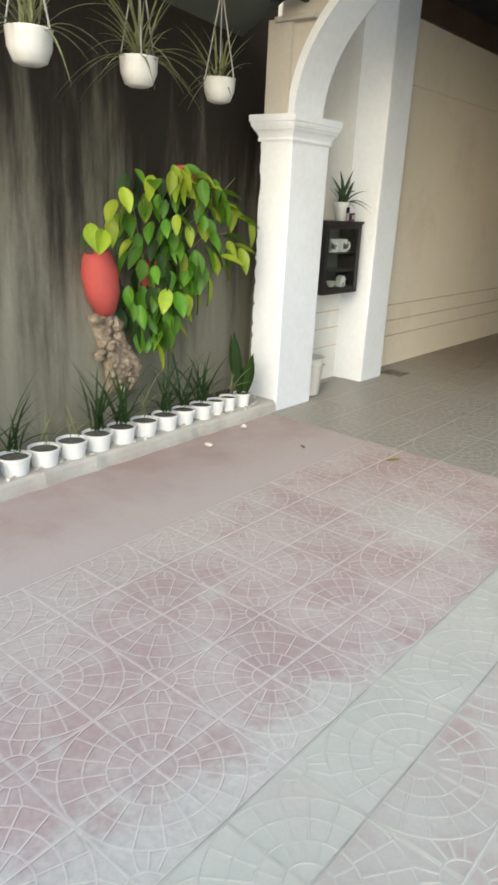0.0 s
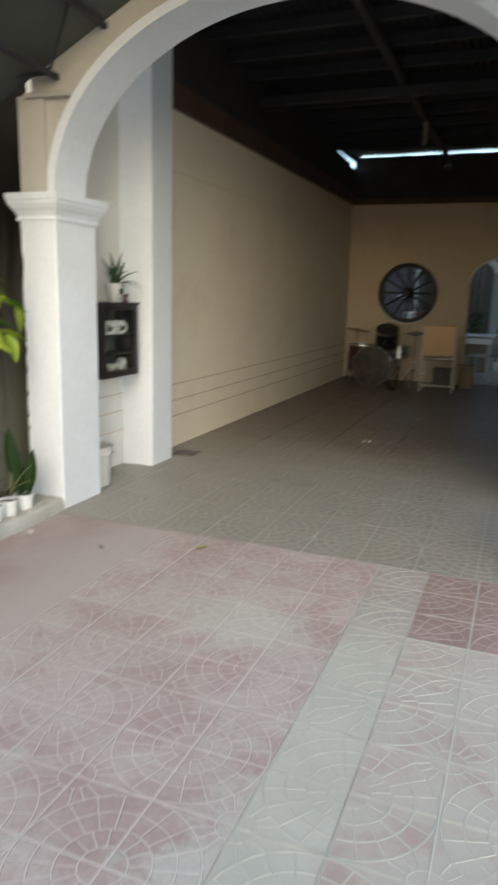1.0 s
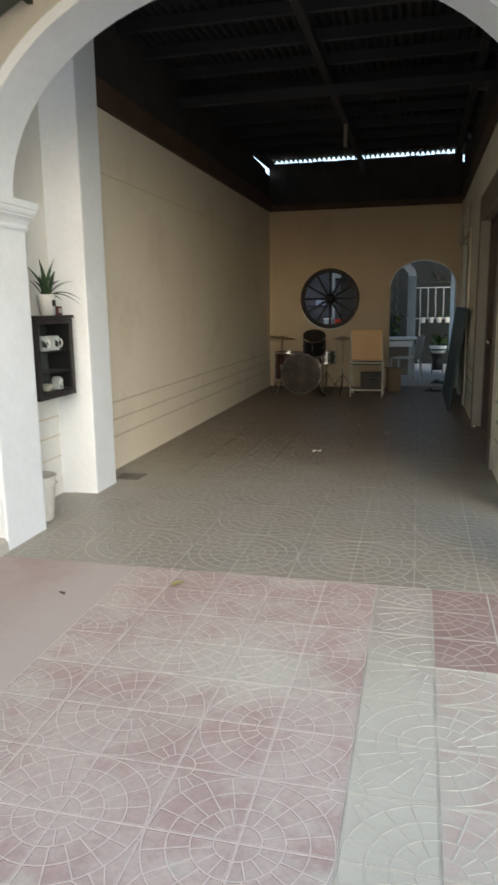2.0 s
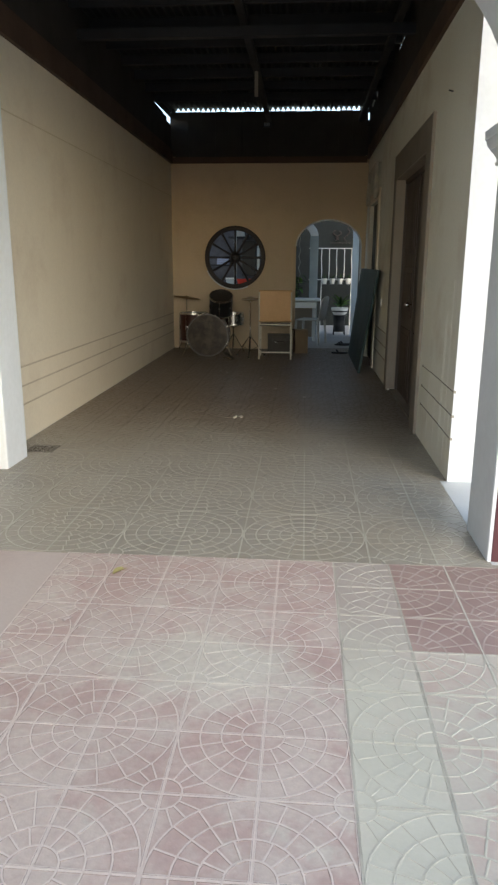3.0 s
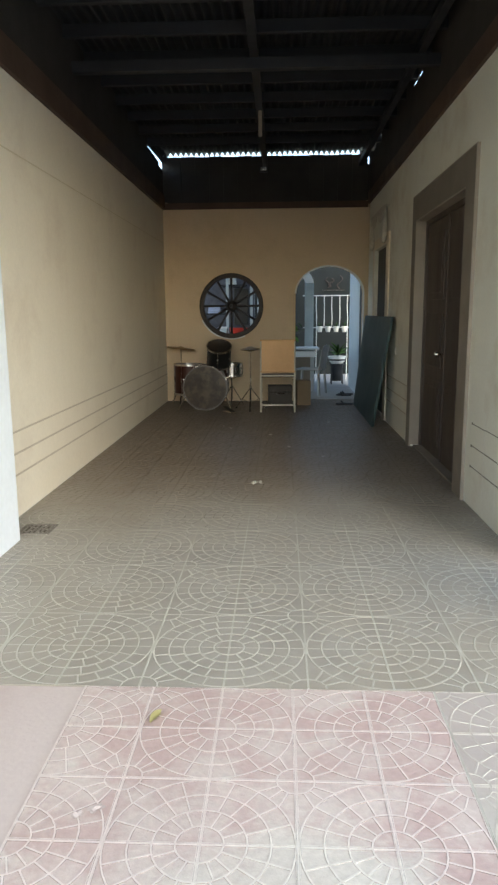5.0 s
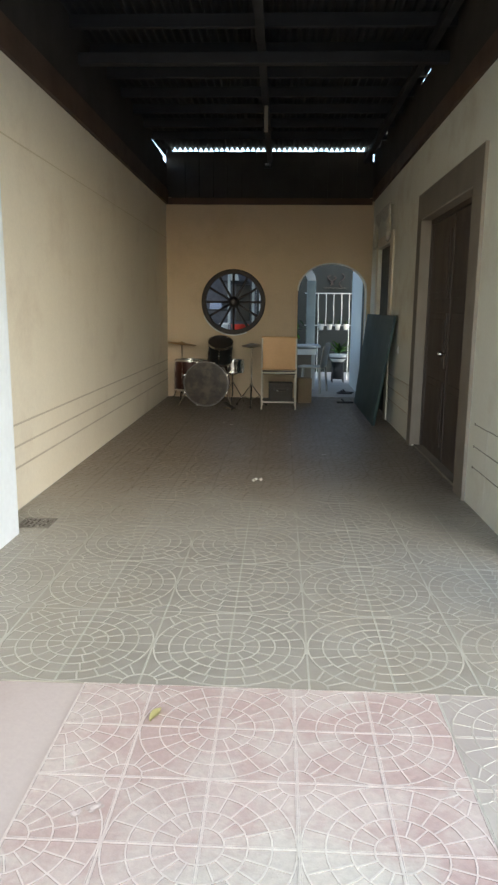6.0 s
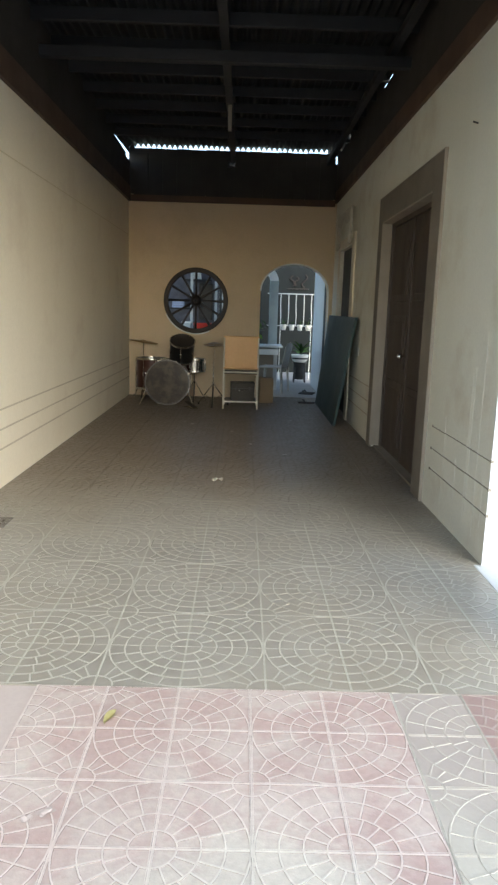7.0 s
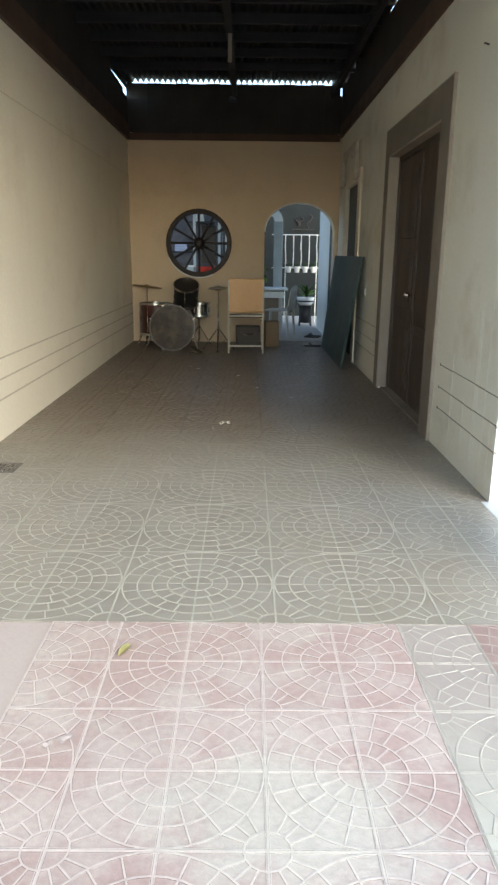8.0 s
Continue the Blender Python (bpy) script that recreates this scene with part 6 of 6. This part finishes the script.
for x, y, s in ((-1.36, -0.83, 1.0), (-1.45, -0.40, 0.8)):
    bm = B()
    lathe(bm, [(0.002, 0.0), (0.016 * s, 0.004), (0.02 * s, 0.014), (0.012 * s, 0.024), (0.002, 0.026)], 9)
    for v in bm.verts:
        v.co.x *= 1.5 + 0.4 * math.sin(40 * v.co.y)
    ob = tagged(part("petal_scrap", bm, M_PAPER, smooth=True), "small white flower scrap on the floor", "litter")
    ob.matrix_basis = pose(x, y, 0.0, 0, 0, 20)

bm = B()
pipe(bm, [(-0.030, 0.0, 0.004), (-0.008, 0.006, 0.007), (0.012, -0.004, 0.006), (0.034, 0.005, 0.004)], 0.0042, 6, 0.6)
pipe(bm, [(0.0, 0.0, 0.006), (0.010, 0.016, 0.007), (0.018, 0.022, 0.004)], 0.003, 5, 0.6)
ob = tagged(part("dry_twig", bm, M_WHEEL), "small dark dry twig on the dusty slab", "litter")
ob.matrix_basis = pose(-0.965, -0.413, 0.0, 0, 0, -30) @ Matrix.Diagonal((0.7, 0.7, 0.9, 1))

rg = random.Random(8)
for x, y in ((0.05, 4.6), (-0.72, 5.9), (-0.62, 5.75), (0.36, 4.1), (-0.15, 5.3), (0.55, 6.2)):
    bm = B()
    p = [bm.verts.new((rg.uniform(0.010, 0.022) * math.cos(a), rg.uniform(0.010, 0.022) * math.sin(a), rg.uniform(0.001, 0.010))) for a in (0.3, 1.4, 2.6, 3.7, 5.1)]
    bm.faces.new(p)
    q = bmesh.ops.extrude_face_region(bm, geom=list(bm.faces))
    for v in q["geom"]:
        if isinstance(v, bmesh.types.BMVert):
            v.co.z += 0.004
    ob = tagged(part("paper_bit", bm, M_PAPER), "tiny white paper bit on the hall floor", "litter")
    ob.matrix_basis = pose(x, y, 0.0)

rg = random.Random(19)
for x, y, s in ((-0.545, -0.635, 0.5), (-0.59, -0.66, 0.35), (-0.722, -0.238, 0.25)):
    bm = B()
    vv = [[bm.verts.new((0.022 * s * (i - 2) + rg.uniform(-.006, .006) * s, 0.02 * s * (j - 1.5) + rg.uniform(-.008, .008) * s, 0.003 + rg.uniform(0, 0.012) * s)) for j in range(4)] for i in range(5)]
    for i in range(4):
        for j in range(3):
            bm.faces.new((vv[i][j], vv[i + 1][j], vv[i + 1][j + 1], vv[i][j + 1]))
    ob = tagged(part("plastic_scrap", bm, M_SCRAP), "crinkled pale plastic scrap on the tiles", "litter")
    ob.matrix_basis = pose(x, y, 0.0, 0, 0, 40)

# ---- floor tiles, each a moulded piece with rings and rays ----
def tile_mesh(name, size, mats, relief, width, R=(0.25, 0.49, 0.735, 0.985), rays=(4, 5, 5), border=True):
    bm = B()
    g = 0.0002
    made = box(bm, g, size - g, g, size - g, -0.018, 0.0)
    def strip(p, q, width=width):
        """A low ridge between two points of the tile's face."""
        p, q = Vector((*p, 0)), Vector((*q, 0))
        s = Vector((-(q - p).y, (q - p).x, 0)).normalized() * width * 1.15
        t = s * 0.70
        up = Vector((0, 0, relief))
        lowd = Vector((0, 0, -0.0005))
        v = [bm.verts.new(c) for c in (p - s + lowd, p - t + up, p + t + up, p + s + lowd, q - s + lowd, q - t + up, q + t + up, q + s + lowd)]
        # side faces go dark: trapped dirt and the ridge's shadow, both as colour
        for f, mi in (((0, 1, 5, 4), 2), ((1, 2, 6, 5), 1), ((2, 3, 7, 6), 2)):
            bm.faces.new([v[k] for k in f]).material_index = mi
    def inside(p):
        return g <= p[0] <= size - g and g <= p[1] <= size - g
    for r in R:
        n = 4 + int(8 * r)
        for k in range(n):
            a0, a1 = math.pi / 2 * k / n, math.pi / 2 * (k + 1) / n
            strip((r * size * math.cos(a0), r * size * math.sin(a0)), (r * size * math.cos(a1), r * size * math.sin(a1)))
    for r0, r1, n in zip(R, R[1:], rays):
        for k in range(1, n):
            a = math.pi / 2 * k / n
            strip((r0 * size * math.cos(a), r0 * size * math.sin(a)), (r1 * size * math.cos(a), r1 * size * math.sin(a)))
    # the small ring at the far corner, with its rays out to the large circle
    rc = 0.22
    for k in range(4):
        a0, a1 = math.pi + math.pi / 2 * k / 4, math.pi + math.pi / 2 * (k + 1) / 4
        strip((size * (1 + rc * math.cos(a0)), size * (1 + rc * math.sin(a0))), (size * (1 + rc * math.cos(a1)), size * (1 + rc * math.sin(a1))))
    for deg in (204, 225, 246):
        c, s = math.cos(radians(deg)), math.sin(radians(deg))
        for i in range(60):
            d = rc + i * 0.01
            if math.hypot(1 + d * c, 1 + d * s) < 0.99 or not inside((size * (1 + d * c), size * (1 + d * s))):
                break
        if d - rc > 0.03:
            strip((size * (1 + rc * c), size * (1 + rc * s)), (size * (1 + d * c), size * (1 + d * s)))
    # raised border along the four edges
    h = 0.0014
    for e in (0.0030 + h * 1.15, size - 0.0030 - h * 1.15) if border else ():
        strip((e, g), (e, size - g), h)
        strip((g, e), (size - g, e), h)
    return finish(bm, name, mats)


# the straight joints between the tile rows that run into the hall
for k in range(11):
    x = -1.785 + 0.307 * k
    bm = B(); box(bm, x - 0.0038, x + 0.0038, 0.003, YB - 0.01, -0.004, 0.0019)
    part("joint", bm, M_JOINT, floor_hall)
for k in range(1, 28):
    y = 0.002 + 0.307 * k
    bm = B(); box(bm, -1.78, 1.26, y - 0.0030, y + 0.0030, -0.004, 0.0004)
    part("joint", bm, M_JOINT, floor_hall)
for k in range(-3, 8):
    x = 0.25 * k
    bm = B(); box(bm, x - 0.0023, x + 0.0023, -4.0, -0.003, -0.004, 0.0018)
    part("joint", bm, M_PALE_DIRTSHADE if k in (2, 3) else M_PINK_LINE, floor_front)
for k in range(1, 17):
    bm = B(); box(bm, -0.75, 0.497, -0.25 * k - 0.0021, -0.25 * k + 0.0021, -0.004, 0.0015)
    part("joint", bm, M_PINK_LINE, floor_front)
    bm = B(); box(bm, 0.503, 1.75, -0.25 * k - 0.0018, -0.25 * k + 0.0018, -0.004, 0.0012)
    part("joint", bm, M_PALE_LINE, floor_front)
T_PINK = tile_mesh("tile", 0.25, [M_PINK, M_PINK_LINE, M_PINK_DIRTSHADE], 0.0016, 0.0032)
T_PALE = tile_mesh("tile_pale", 0.25, [M_PALE, M_PALE_LINE, M_PALE_DIRTSHADE], 0.0014, 0.0030)
T_RED = tile_mesh("tile_red", 0.25, [M_REDTILE, M_RED_LINE, M_PINK_DIRTSHADE], 0.0012, 0.0034)
T_DUST = tile_mesh("tile_dusty", 0.25, [M_DUSTTILE, M_PALE_LINE, M_PALE_DIRTSHADE], 0.0014, 0.0030)
T_GREY = tile_mesh("tile_grey", 0.307, [M_GREY, M_GREY_LINE, M_GREY_DIRTSHADE], 0.0013, 0.0045, (0.2, 0.395, 0.595, 0.79, 0.985), (3, 4, 5, 6), border=False)


def lay(mesh, parent, x0, y0, size, cx_odd, cy_odd):
    """Lays a tile with its lower corner at x0, y0; its rings centre on the corner that the odd flags name."""
    turn = {(0, 0): 0, (1, 0): 90, (1, 1): 180, (0, 1): 270}[(cx_odd, cy_odd)]
    ob = new("tile", mesh)
    ob.parent = parent
    ob.matrix_basis = pose(x0 + size * cx_odd, y0 + size * cy_odd, 0.0, 0, 0, turn)


rg = random.Random(21)
for i in range(-6, 7):
    for j in range(1, 17):
        x0, y0 = 0.25 * i, -0.25 * j
        # ring centres lie at odd multiples of 0.25 on both axes
        cx, cy = (0 if i % 2 else 1), (0 if j % 2 else 1)
        if i < -3:
            continue
        elif i == 2:
            mesh = T_PALE
        elif i > 2:
            mesh = T_RED if j <= 3 else T_DUST
        else:
            mesh = T_PINK
        lay(mesh, floor_front, x0, y0, 0.25, cx, cy)
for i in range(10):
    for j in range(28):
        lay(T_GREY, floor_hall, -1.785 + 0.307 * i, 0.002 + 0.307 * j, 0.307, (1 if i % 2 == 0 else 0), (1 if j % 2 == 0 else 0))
